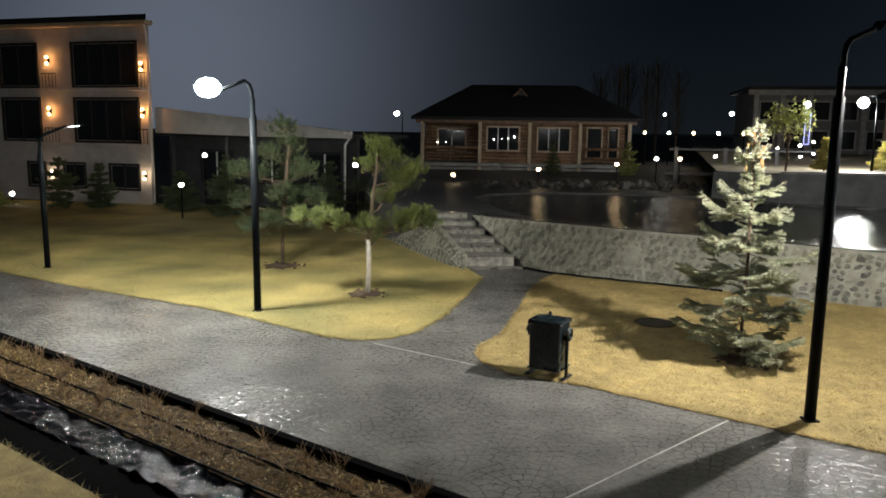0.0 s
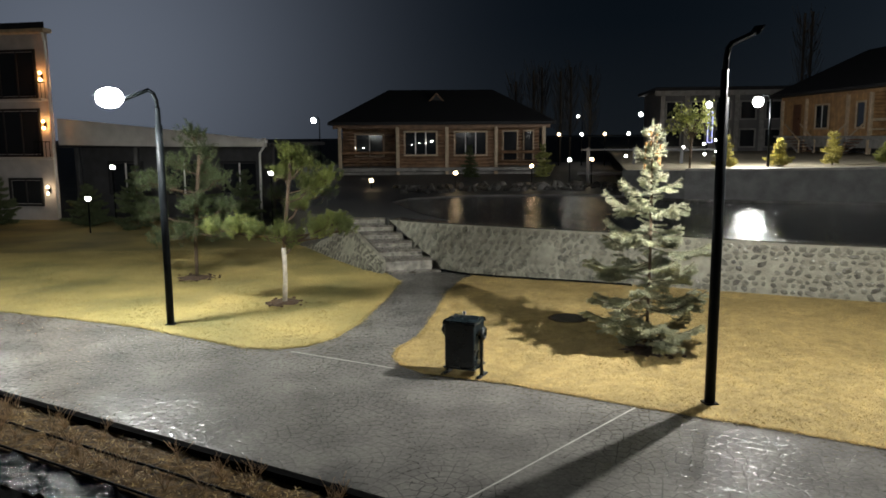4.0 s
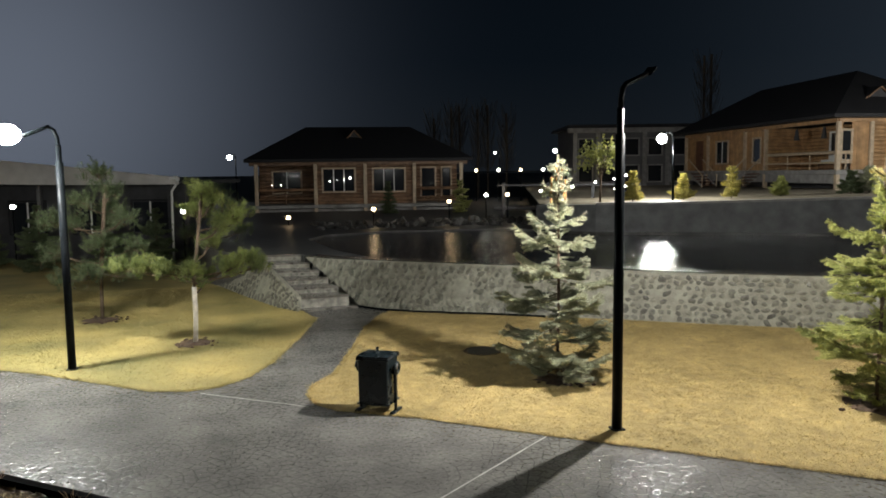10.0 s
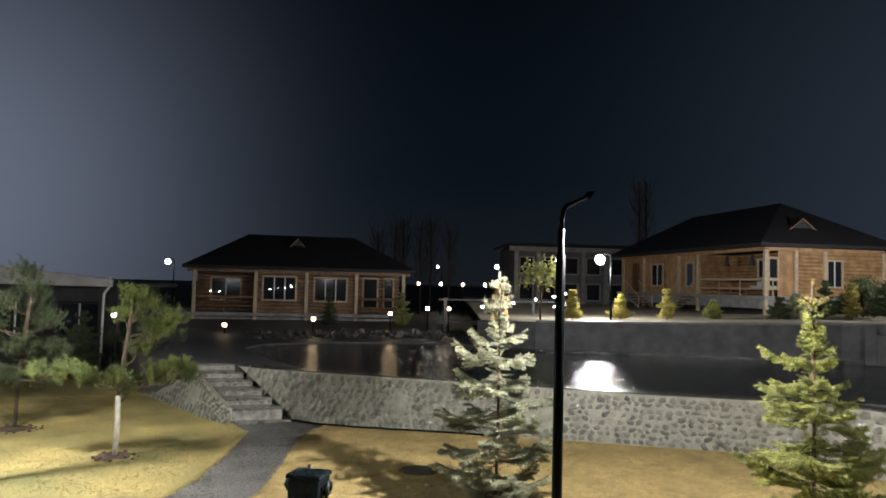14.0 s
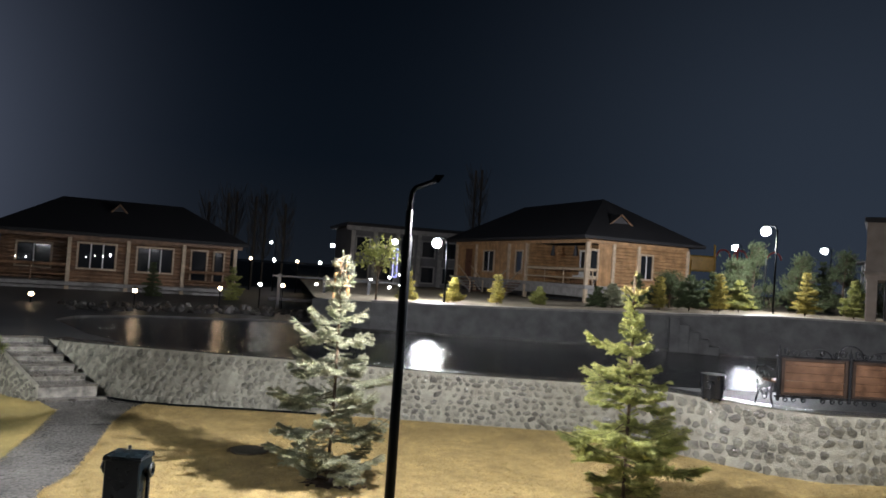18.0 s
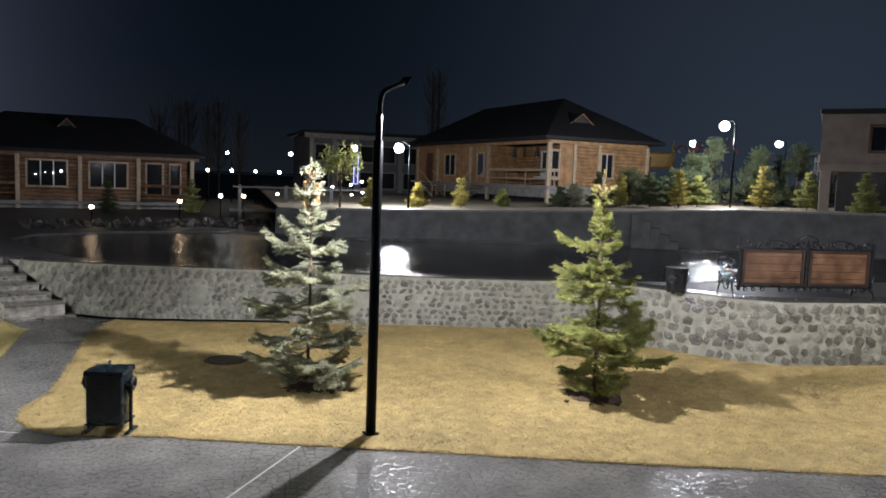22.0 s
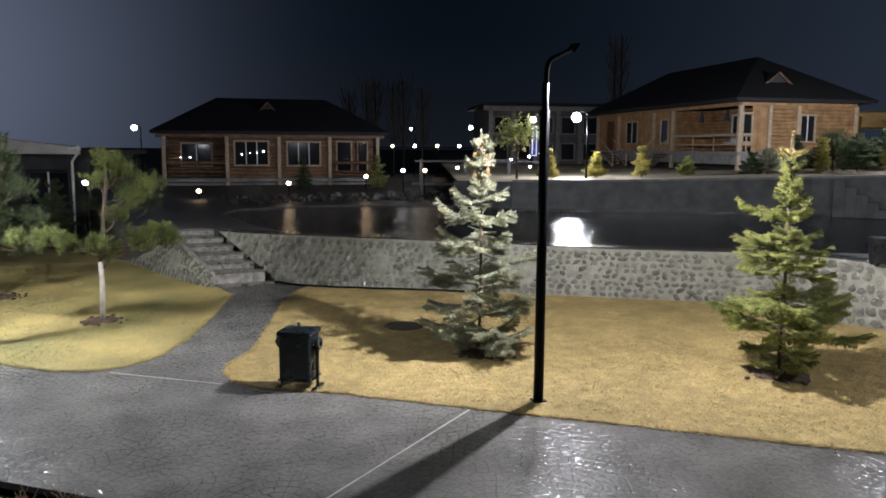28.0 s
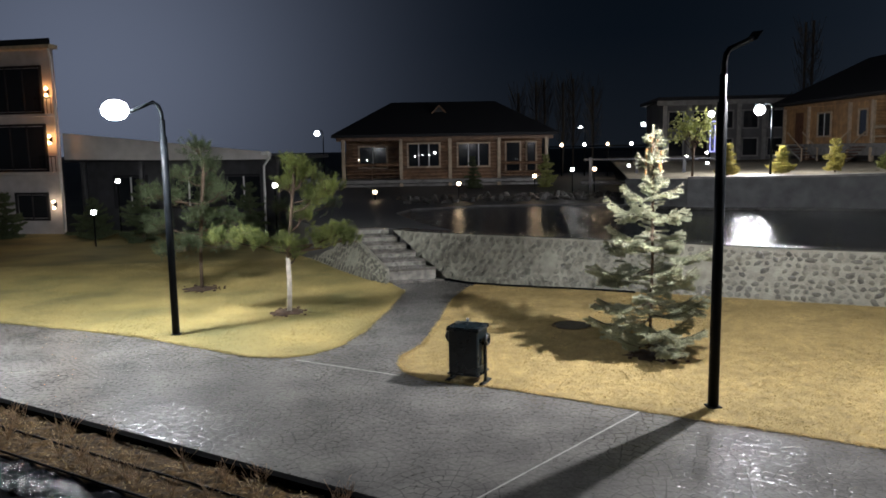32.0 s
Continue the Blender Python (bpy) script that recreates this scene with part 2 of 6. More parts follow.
def paving_mat():
    """Wet stamped concrete with a fan of small setts."""
    m = bpy.data.materials.new("stamped_paving")
    m.use_nodes = True
    nt = m.node_tree
    b = nt.nodes["Principled BSDF"]

    def node(kind, *ins, op=None):
        nd = nt.nodes.new(kind)
        if op:
            nd.operation = op
        for i, v in enumerate(ins):
            if v is None:
                continue
            if isinstance(v, (int, float)):
                nd.inputs[i].default_value = v
            else:
                nt.links.new(v, nd.inputs[i])
        return nd.outputs[0]

    def mt(op, *ins):
        return node("ShaderNodeMath", *ins, op=op)

    geo = nt.nodes.new("ShaderNodeNewGeometry")
    rot = nt.nodes.new("ShaderNodeVectorRotate")
    rot.rotation_type = "Z_AXIS"
    rot.inputs["Angle"].default_value = radians(35.9)
    nt.links.new(geo.outputs["Position"], rot.inputs["Vector"])
    wob = nt.nodes.new("ShaderNodeTexNoise")
    wob.inputs["Scale"].default_value = 5.0
    nt.links.new(geo.outputs["Position"], wob.inputs["Vector"])
    sep = nt.nodes.new("ShaderNodeSeparateXYZ")
    nt.links.new(rot.outputs[0], sep.inputs[0])
    wv = mt("MULTIPLY", mt("SUBTRACT", wob.outputs["Fac"], 0.5), 0.05)
    x, y = mt("ADD", sep.outputs[0], wv), mt("ADD", sep.outputs[1], wv)
    R = 0.62
    row = mt("FLOOR", mt("DIVIDE", y, R))

    def centre(k):
        off = mt("MULTIPLY", mt("MODULO", mt("ADD", k, 100.0), 2.0), R)
        cx = mt("ADD", mt("MULTIPLY", mt("ROUND", mt("DIVIDE", mt("SUBTRACT", x, off), 2 * R)), 2 * R), off)
        dx, dy = mt("SUBTRACT", x, cx), mt("SUBTRACT", y, mt("MULTIPLY", k, R))
        return mt("SQRT", mt("ADD", mt("MULTIPLY", dx, dx), mt("MULTIPLY", dy, dy))), mt("ARCTAN2", dy, dx)

    d0, a0 = centre(row)
    d1, a1 = centre(mt("SUBTRACT", row, 1.0))
    inside = mt("LESS_THAN", d0, R)
    d = mt("ADD", mt("MULTIPLY", inside, d0), mt("MULTIPLY", mt("SUBTRACT", 1.0, inside), d1))
    a = mt("ADD", mt("MULTIPLY", inside, a0), mt("MULTIPLY", mt("SUBTRACT", 1.0, inside), a1))
    ring = mt("DIVIDE", d, 0.125)
    rj = mt("ABSOLUTE", mt("SUBTRACT", mt("FRACT", ring), 0.5))
    ri = mt("ADD", mt("FLOOR", ring), 1.0)
    seg = mt("ADD", mt("DIVIDE", mt("MULTIPLY", a, mt("MULTIPLY", ri, 0.125)), 0.14), mt("MULTIPLY", ri, 0.37))
    sj = mt("ABSOLUTE", mt("SUBTRACT", mt("FRACT", seg), 0.5))
    edge = mt("MAXIMUM", rj, sj)
    top = nt.nodes.new("ShaderNodeMapRange")
    top.inputs["From Min"].default_value, top.inputs["From Max"].default_value = 0.42, 0.485
    top.inputs["To Min"].default_value, top.inputs["To Max"].default_value = 1.0, 0.0
    nt.links.new(edge, top.inputs["Value"])
    soft = nt.nodes.new("ShaderNodeMapRange")
    soft.interpolation_type = "SMOOTHSTEP"
    soft.inputs["From Min"].default_value, soft.inputs["From Max"].default_value = 0.34, 0.49
    soft.inputs["To Min"].default_value, soft.inputs["To Max"].default_value = 1.0, 0.0
    nt.links.new(edge, soft.inputs["Value"])
    n1 = nt.nodes.new("ShaderNodeTexNoise")
    n1.inputs["Scale"].default_value, n1.inputs["Detail"].default_value = 1.3, 6
    nt.links.new(geo.outputs["Position"], n1.inputs["Vector"])
    n2 = nt.nodes.new("ShaderNodeTexNoise")
    n2.inputs["Scale"].default_value, n2.inputs["Detail"].default_value = 22, 5
    nt.links.new(geo.outputs["Position"], n2.inputs["Vector"])
    ramp = nt.nodes.new("ShaderNodeValToRGB")
    ramp.color_ramp.elements[0].position, ramp.color_ramp.elements[1].position = 0.3, 0.72
    ramp.color_ramp.elements[0].color, ramp.color_ramp.elements[1].color = (0.088, 0.085, 0.079, 1), (0.200, 0.192, 0.173, 1)
    nt.links.new(n1.outputs["Fac"], ramp.inputs["Fac"])
    jm = nt.nodes.new("ShaderNodeMapRange")
    jm.inputs["To Min"].default_value, jm.inputs["To Max"].default_value = 0.36, 1.0
    nt.links.new(top.outputs["Result"], jm.inputs["Value"])
    hs = nt.nodes.new("ShaderNodeHueSaturation")
    nt.links.new(ramp.outputs["Color"], hs.inputs["Color"])
    worn = nt.nodes.new("ShaderNodeTexNoise")
    worn.inputs["Scale"].default_value, worn.inputs["Detail"].default_value = 0.45, 3
    nt.links.new(geo.outputs["Position"], worn.inputs["Vector"])
    wm = nt.nodes.new("ShaderNodeMapRange")
    wm.inputs["From Min"].default_value, wm.inputs["From Max"].default_value = 0.44, 0.60
    wm.inputs["To Min"].default_value, wm.inputs["To Max"].default_value = 0.3, 1.0
    nt.links.new(worn.outputs["Fac"], wm.inputs["Value"])
    nt.links.new(mt("SUBTRACT", 1.0, mt("MULTIPLY", mt("SUBTRACT", 1.0, jm.outputs["Result"]), wm.outputs["Result"])), hs.inputs["Value"])
    b.inputs["Specular IOR Level"].default_value = 0.06
    nt.links.new(hs.outputs["Color"], b.inputs["Base Color"])
    rr = nt.nodes.new("ShaderNodeMapRange")
    rr.inputs["From Min"].default_value, rr.inputs["From Max"].default_value = 0.2, 0.8
    rr.inputs["To Min"].default_value, rr.inputs["To Max"].default_value = 0.55, 0.75
    nt.links.new(n1.outputs["Fac"], rr.inputs["Value"])
    nt.links.new(rr.outputs["Result"], b.inputs["Roughness"])
    h = mt("ADD", mt("MULTIPLY", top.outputs["Result"], 0.6), mt("MULTIPLY", n2.outputs["Fac"], 1.1))
    bp = nt.nodes.new("ShaderNodeBump")
    bp.inputs["Strength"].default_value, bp.inputs["Distance"].default_value = 0.3, 0.008
    nt.links.new(h, bp.inputs["Height"])
    nt.links.new(bp.outputs["Normal"], b.inputs["Normal"])
    film = nt.nodes.new("ShaderNodeTexNoise")
    film.inputs["Scale"].default_value, film.inputs["Detail"].default_value = 11, 1.0
    nt.links.new(geo.outputs["Position"], film.inputs["Vector"])
    fb = nt.nodes.new("ShaderNodeBump")
    fb.inputs["Strength"].default_value, fb.inputs["Distance"].default_value = 1.0, 0.021
    nt.links.new(mt("ADD", mt("MULTIPLY", film.outputs["Fac"], 0.9), mt("MULTIPLY", soft.outputs["Result"], 0.13)), fb.inputs["Height"])
    nt.links.new(fb.outputs["Normal"], b.inputs["Coat Normal"])
    wet = nt.nodes.new("ShaderNodeTexNoise")
    wet.inputs["Scale"].default_value, wet.inputs["Detail"].default_value = 21, 1.5
    nt.links.new(geo.outputs["Position"], wet.inputs["Vector"])
    wr = nt.nodes.new("ShaderNodeMapRange")
    wr.inputs["From Min"].default_value, wr.inputs["From Max"].default_value = 0.43, 0.48
    nt.links.new(wet.outputs["Fac"], wr.inputs["Value"])
    nt.links.new(wr.outputs["Result"], b.inputs["Coat Weight"])
    b.inputs["Coat Roughness"].default_value = 0.2
    b.inputs["Coat IOR"].default_value = 1.65
    return m


PAVING = paving_mat()

# ---- mesh helpers ----


def link(name, bm, material, parent=None, label="", smooth=False):
    me = bpy.data.meshes.new(name)
    bm.to_mesh(me)
    bm.free()
    return link_mesh(name, me, material, parent, label, smooth)


def link_mesh(name, me, material, parent=None, label="", smooth=False):
    if material and not me.materials:
        me.materials.append(material)
    if smooth:
        me.polygons.foreach_set("use_smooth", [True] * len(me.polygons))
    ob = new(name, me)
    if parent:
        ob.parent = parent
        ob.matrix_parent_inverse = Matrix.Identity(4)
    if label:
        ob["label"] = label
    return ob


def part(name, bm, material, parent, label="", smooth=False):
    return link(name, bm, material, parent, label, smooth)


def empty(name, m, label, category, group="", kind=""):
    ob = new(name)
    ob.matrix_world = m
    return tagged(ob, label, category, group, kind)


def box(size, at=(0, 0, 0), bevel=0.0, rz=0.0, bm=None, rot=None):
    """A box of that size whose centre is at that place, edges rounded by bevel."""
    bm = bm or bmesh.new()
    m = Matrix.Translation(at) @ (rot if rot else Matrix.Rotation(rz, 4, "Z"))
    made = bmesh.ops.create_cube(bm, size=1.0, matrix=m @ Matrix.Diagonal((*size, 1)))
    if bevel:
        edges = list({e for v in made["verts"] for e in v.link_edges})
        bmesh.ops.bevel(bm, geom=edges, offset=bevel, segments=1, affect="EDGES")
    return bm


def rod(a, b, r0, r1=None, sides=10, bm=None):
    """A round bar from a to b."""
    bm = bm or bmesh.new()
    a, b = Vector(a), Vector(b)
    way = b - a
    m = Matrix.Translation((a + b) / 2) @ way.to_track_quat("Z", "Y").to_matrix().to_4x4()
    bmesh.ops.create_cone(bm, cap_ends=True, segments=sides, radius1=r0, radius2=r0 if r1 is None else r1, depth=way.length, matrix=m)
    return bm


def tube(points, r, sides=8, bm=None):
    """A round bar bent along points."""
    bm = bm or bmesh.new()
    pts = [Vector(p) for p in points]
    rings, u = [], None
    for i, p in enumerate(pts):
        way = (pts[min(i + 1, len(pts) - 1)] - pts[max(i - 1, 0)]).normalized()
        if u is None:
            u = way.orthogonal()
        u = (u - way * u.dot(way)).normalized()
        w = way.cross(u)
        rings.append([bm.verts.new(p + (u * math.cos(2 * math.pi * k / sides) + w * math.sin(2 * math.pi * k / sides)) * r) for k in range(sides)])
    for r0, r1 in zip(rings, rings[1:]):
        for k in range(sides):
            bm.faces.new((r0[k], r0[(k + 1) % sides], r1[(k + 1) % sides], r1[k]))
    bm.faces.new(rings[0][::-1])
    bm.faces.new(rings[-1])
    return bm


def prism(outline, z0, z1, bm=None):
    """An upright prism over a plan outline."""
    bm = bm or bmesh.new()
    lo = [bm.verts.new((x, y, z0)) for x, y in outline]
    hi = [bm.verts.new((x, y, z1)) for x, y in outline]
    n = len(outline)
    for i in range(n):
        bm.faces.new((lo[i], lo[(i + 1) % n], hi[(i + 1) % n], hi[i]))
    bm.faces.new(hi)
    bm.faces.new(lo[::-1])
    bmesh.ops.recalc_face_normals(bm, faces=bm.faces)
    return bm

# ---- ground, paving, lawns ----
U, N = Vector((0.812, -0.584)), Vector((0.584, 0.812))


def sn(s, n):
    """A plan point from metres along and across the main path."""
    p = U * s + N * n
    return (p.x, p.y)


bm = bmesh.new()
bmesh.ops.create_circle(bm, cap_ends=True, segments=48, radius=1500)
bmesh.ops.translate(bm, vec=(0, 0, -0.06), verts=bm.verts)
tagged(link("ground", bm, DARKGROUND), "dark damp ground running out into the night", "ground", kind="structure")

E_PATH = [sn(-45, 5.07), sn(-8, 5.09), sn(0, 5.06), sn(30, 5.0), sn(30, 9.2), (8.68, 4.4), (6.22, 6.07), (4.66, 7.2), (3.25, 8.18), (1.87, 9.18),
          (1.2, 9.55), (0.88, 9.72), (0.62, 10.05), (0.50, 10.5), (0.55, 10.95), (0.93, 11.6), (1.36, 13.2), (1.80, 15.1), (2.25, 16.3), (2.6, 17.0), (1.95, 17.9), (1.72, 18.25), (0.45, 17.95),
          (0.83, 16.42), (0.45, 14.6), (-0.05, 12.65), (-0.42, 11.75), (-0.85, 11.3), (-1.25, 11.2), (-1.78, 11.32), (-3.86, 12.9), (-5.37, 13.75), (-6.86, 14.5), (-9.84, 16.3), (-14, 18.6), sn(-45, 8.6)]
path = tagged(link("path", prism(E_PATH, -0.25, 0.0), PAVING), "wet grey stamped concrete footpath with a fan pattern", "path", kind="structure")

LAWN_R = [(8.68, 4.4), (6.22, 6.07), (4.66, 7.2), (3.25, 8.18), (1.87, 9.18), (1.2, 9.55), (0.88, 9.72), (0.62, 10.05), (0.50, 10.5), (0.55, 10.95), (0.93, 11.6), (1.36, 13.2), (1.80, 15.1), (2.25, 16.3), (2.7, 17.0),
          (5, 15.9), (8.7, 13.7), (10.9, 12.5), (11.3, 10.8), (11.6, 9.9), (12.0, 8.9), (12.6, 8.2), (14.4, 7.6), (18, 7.0), (22, 2), (14, 0.7)]
LAWN_L = [(0.83, 16.42), (0.45, 14.6), (-0.05, 12.65), (-0.42, 11.75), (-0.85, 11.3), (-1.25, 11.2), (-1.78, 11.32), (-3.86, 12.9), (-5.37, 13.75), (-6.86, 14.5), (-9.84, 16.3), (-14, 18.6), (-34, 30), (-34, 34), (-12, 31.5),
          (-4, 29), (-2.4, 24), (-1.5, 21.6), (0.3, 17.9), (0.55, 17.4)]
lawn_right = tagged(link("lawn_1", prism(LAWN_R, -0.25, 0.012), GRASS), "dry yellow lawn below the stone wall", "lawn", kind="structure")
lawn_left = tagged(link("lawn_2", prism(LAWN_L, -0.25, 0.012), GREENGRASS), "dry yellow and green lawn before the buildings", "lawn", kind="structure")

# ---- pond, walls ----
WETPAVE = mat("dark_wet_paving", (0.085, 0.083, 0.08), 0.5, vary=0.35, scale=3, bump=0.5)
FARWALL = mat("dark_bank_render", (0.125, 0.128, 0.125), 0.55, vary=0.35, scale=2, bump=0.8, bump_scale=12)
STEPSTONE = mat("wet_brown_step", (0.062, 0.056, 0.046), 0.3, vary=0.45, scale=7, second=(0.115, 0.102, 0.082), bump=1.0, bump_scale=22)
RISER = mat("wet_riser_mortar", (0.17, 0.16, 0.135), 0.35, vary=0.35, scale=7, second=(0.25, 0.235, 0.195), bump=1.0, bump_scale=24)
SANDY = mat("pale_sand", (0.28, 0.24, 0.17), 0.85, vary=0.3, scale=1.5, bump=0.5)
ZW = 0.97
bm = prism([(2.4, 18.6), (3.4, 17.8), (6.35, 15.9), (8.8, 13.85), (10.6, 12.75), (11.4, 12.0), (12.2, 10.3), (13, 9.2), (20, 6), (34, 2), (27, 13), (22.9, 17.2), (19.8, 20.3), (14.5, 23), (10.8, 24.6), (8, 27.2), (4, 27.5), (1.6, 26.5), (0.95, 25), (1.2, 22)], 0.2, ZW)
tagged(link("pond_water", bm, WATER), "black rippled pond water reflecting lamps", "water", kind="structure")

FACE_LO = [(2.00, 17.56), (2.4, 17.08), (3.1, 16.62), (3.95, 16.18), (4.9, 15.72), (6.2, 15.0), (7.6, 14.2), (8.7, 13.55), (10.5, 12.55), (11.05, 11.9), (11.2, 10.8), (11.5, 9.95), (11.9, 8.85), (12.5, 8.1), (14.35, 7.35), (17.5, 6.9)]
FACE_HI = [(0.70, 19.60), (1.3, 18.9), (2.15, 18.3), (3.2, 17.6), (4.35, 16.8), (6.2, 15.6), (7.6, 14.5), (8.7, 13.7), (10.5, 12.65), (11.15, 11.95), (11.3, 10.85), (11.6, 10.0), (12.0, 8.9), (12.57, 8.2), (14.4, 7.45), (17.5, 7.0)]
FACE_Z = [1.04, 1.04, 1.04, 1.04, 1.04, 1.04, 1.04, 1.04, 1.05, 1.1, 1.16, 1.16, 1.16, 1.16, 1.16, 1.16]


def wall_body(lo, hi, zs, thick, zl=0.0):
    bm = bmesh.new()
    rows = []
    n = len(lo)
    for i in range(n):
        a, b = Vector(hi[max(i - 1, 0)]), Vector(hi[min(i + 1, n - 1)])
        t = (b - a).normalized()
        back = Vector((-t.y, t.x)) * thick
        h = Vector(hi[i])
        rows.append([bm.verts.new(v) for v in ((*lo[i], zl), (*h, zs[i]), (*(h + back), zs[i]), (*(h + back), zl))])
    for r0, r1 in zip(rows, rows[1:]):
        for k in range(4):
            bm.faces.new((r0[k], r1[k], r1[(k + 1) % 4], r0[(k + 1) % 4]))
    bm.faces.new(rows[0])
    bm.faces.new(rows[-1][::-1])
    bmesh.ops.recalc_face_normals(bm, faces=bm.faces)
    return bm


wall = tagged(link("wall_pond", wall_body(FACE_LO, FACE_HI, FACE_Z, 0.45), MORTAR), "field-stone retaining wall of the pond", "wall", kind="structure")
tagged(link("terrace_1", prism([(11.6, 11.6), (11.75, 10.2), (12.3, 9.0), (12.8, 8.5), (14.6, 7.8), (19, 7.2), (19, 9), (15, 10.2), (13.2, 10.8)], 0.2, 1.15), WETPAVE), "wet concrete platform on the bastion", "terrace", kind="structure")

FAR_W = [(9.2, 26.0), (10.8, 24.3), (14.5, 22.75), (19.8, 19.95), (22.9, 16.95), (27, 12.4), (34, 3)]
FAR_Z = [1.95, 1.98, 2.03, 2.2, 2.42, 2.5, 2.5]
tagged(link("wall_far", wall_body(FAR_W, [(x + 0.05, y + 0.08) for x, y in FAR_W], FAR_Z, 0.5, 0.1), FARWALL), "dark rendered far bank wall", "wall", kind="structure")
bm = bmesh.new()
lo = [bm.verts.new((x + 0.3, y + 0.35, z - 0.03)) for (x, y), z in zip(FAR_W, FAR_Z)]
hi = [bm.verts.new((x * 6, y * 6 + 20, z - 0.03)) for (x, y), z in zip(FAR_W, FAR_Z)]
for i in range(len(lo) - 1):
    bm.faces.new((lo[i], lo[i + 1], hi[i + 1], hi[i]))
tagged(link("terrace_2", bm, SANDY), "upper terrace ground", "ground", kind="structure")
tagged(link("terrace_3", prism([(-0.36, 20.25), (0.62, 20.18), (0.9, 19.72), (2.3, 19.0), (1.6, 21), (0.95, 25), (1.6, 26.5), (4, 27.5), (8, 27.2), (9.4, 26.2), (20, 60), (-5, 60), (-3, 28), (-2.2, 23), (-0.9, 20.6)], 0, 1.035), WETPAVE), "wet pavement round the pond", "pavement", kind="structure")

WETEDGE = mat("wet_dark_edge", (0.06, 0.058, 0.052), 0.18, vary=0.4, scale=4, bump=0.8, bump_scale=22)
for m in (STONE, STEPSTONE, RISER, WETEDGE):
    pb = m.node_tree.nodes["Principled BSDF"]
    pb.inputs["Coat Weight"].default_value, pb.inputs["Coat Roughness"].default_value = 1.0, 0.11
    m.node_tree.links.new(pb.inputs["Normal"].links[0].from_socket, pb.inputs["Coat Normal"])
tagged(link("coping_pond", wall_body(FACE_HI, FACE_HI, [z + 0.025 for z in FACE_Z], 0.47, 0.9), WETEDGE), "dark wet mortar cap on the pond wall", "coping", kind="structure")
LEDGE = [(x - 0.10, y - 0.22) for x, y in FAR_W]
tagged(link("ledge_far", wall_body(LEDGE, LEDGE, [1.05] * len(LEDGE), 0.3, 0.8), WETEDGE), "wet ledge at the foot of the far bank wall", "ledge", kind="structure")


# near side of the path: black edging, planting bed, wet strip, black strip for a trench's shade, grass
tagged(link("kerb", prism([sn(-40, 4.98), sn(12, 4.98), sn(12, 5.07), sn(-40, 5.1)], -0.2, 0.075), MATBLACK), "black edging board along the path", "kerb", kind="structure")


def strip(n0, n1, z, rough, step=0.12, s0=-14.0, s1=9.0):
    """A rough band of ground along the path."""
    bm = bmesh.new()
    ns, nn = int((s1 - s0) / step), max(2, int((n1 - n0) / step) + 1)
    grid = []
    for i in range(ns + 1):
        row = []
        for k in range(nn + 1):
            s, n = s0 + (s1 - s0) * i / ns, n0 + (n1 - n0) * k / nn
            x, y = sn(s, n)
            h = noise.noise(Vector((x * 3, y * 3, 0))) * rough + noise.noise(Vector((x * 9, y * 9, 4))) * rough * 0.6 + (abs(noise.noise(Vector((x * 6, y * 6, 9)))) * rough if step < 0.1 else 0)
            row.append(bm.verts.new((x, y, z + h)))
        grid.append(row)
    for i in range(ns):
        for k in range(nn):
            bm.faces.new((grid[i][k], grid[i + 1][k], grid[i + 1][k + 1], grid[i][k + 1]))
    return bm


WETSTRIP = mat("wet_black_sheet", (0.008, 0.008, 0.010), 0.13, vary=0.5, scale=14, bump=1.0, bump_scale=20, fine=0.025)
tagged(link("planting_bed", strip(4.15, 4.99, -0.005, 0.04, 0.04), BED, smooth=True), "brown earth planting bed with sparse dry twigs", "planting bed", kind="structure")
tagged(link("ground_sheet", strip(3.68, 4.13, -0.02, 0.05, 0.035), WETSTRIP, smooth=True), "crumpled wet black ground sheet shining with lamplight", "ground sheet", kind="structure")
tagged(link("lawn_3", prism([sn(-14, 1.5), sn(9.0, 1.5), sn(9.0, 3.17), sn(-14, 3.24)], -0.05, 0.03), GRASS), "lit grass strip beside the camera", "lawn", kind="structure")
# flat black strip stands for the shade in a deep trench
tagged(link("drain_ditch", prism([sn(-14, 3.22), sn(9.0, 3.15), sn(9.0, 3.68), sn(-14, 3.70)], -0.058, -0.03), MATBLACK), "flat black strip for the shade in the ditch", "ditch", kind="structure")

# stairs to the pond path
SL0, SL1, SR0, SR1 = Vector((0.48, 17.52)), Vector((-0.36, 20.2)), Vector((1.66, 17.66)), Vector((0.61, 20.12))
STEP_Z = [0.31 + 0.146 * i for i in range(6)]
stairs = empty("stairs", Matrix.Identity(4), "wet stone-faced stairs set between stone banks", "stairs", kind="structure")
STEPS = []
for i, z in enumerate(STEP_Z):
    f0, low = i / 5, STEP_Z[i - 1] if i else -0.2
    a, b = SL0.lerp(SL1, f0), SR0.lerp(SR1, f0)
    c, d = SR0.lerp(SR1, 1.1), SL0.lerp(SL1, 1.1)
    step = part("step", prism([a, b, c, d], low, z - 0.05), RISER, stairs)
    out = (a - d).normalized() * 0.03
    bm = prism([a + out, b + out, c, d], z - 0.049, z)
    bmesh.ops.bevel(bm, geom=[e for e in bm.edges if min(v.co.z for v in e.verts) > z - 0.01], offset=0.014, segments=2, affect="EDGES")
    part("tread", bm, STEPSTONE, step, "dark wet stair tread")
    STEPS.append((step, a, b, low, z - 0.05))
foot = [Vector((0.62, 17.24)), Vector((1.95, 17.52)), SR0, SL0]
part("foot_slab", prism(foot, -0.1, 0.045), STEPSTONE, stairs)

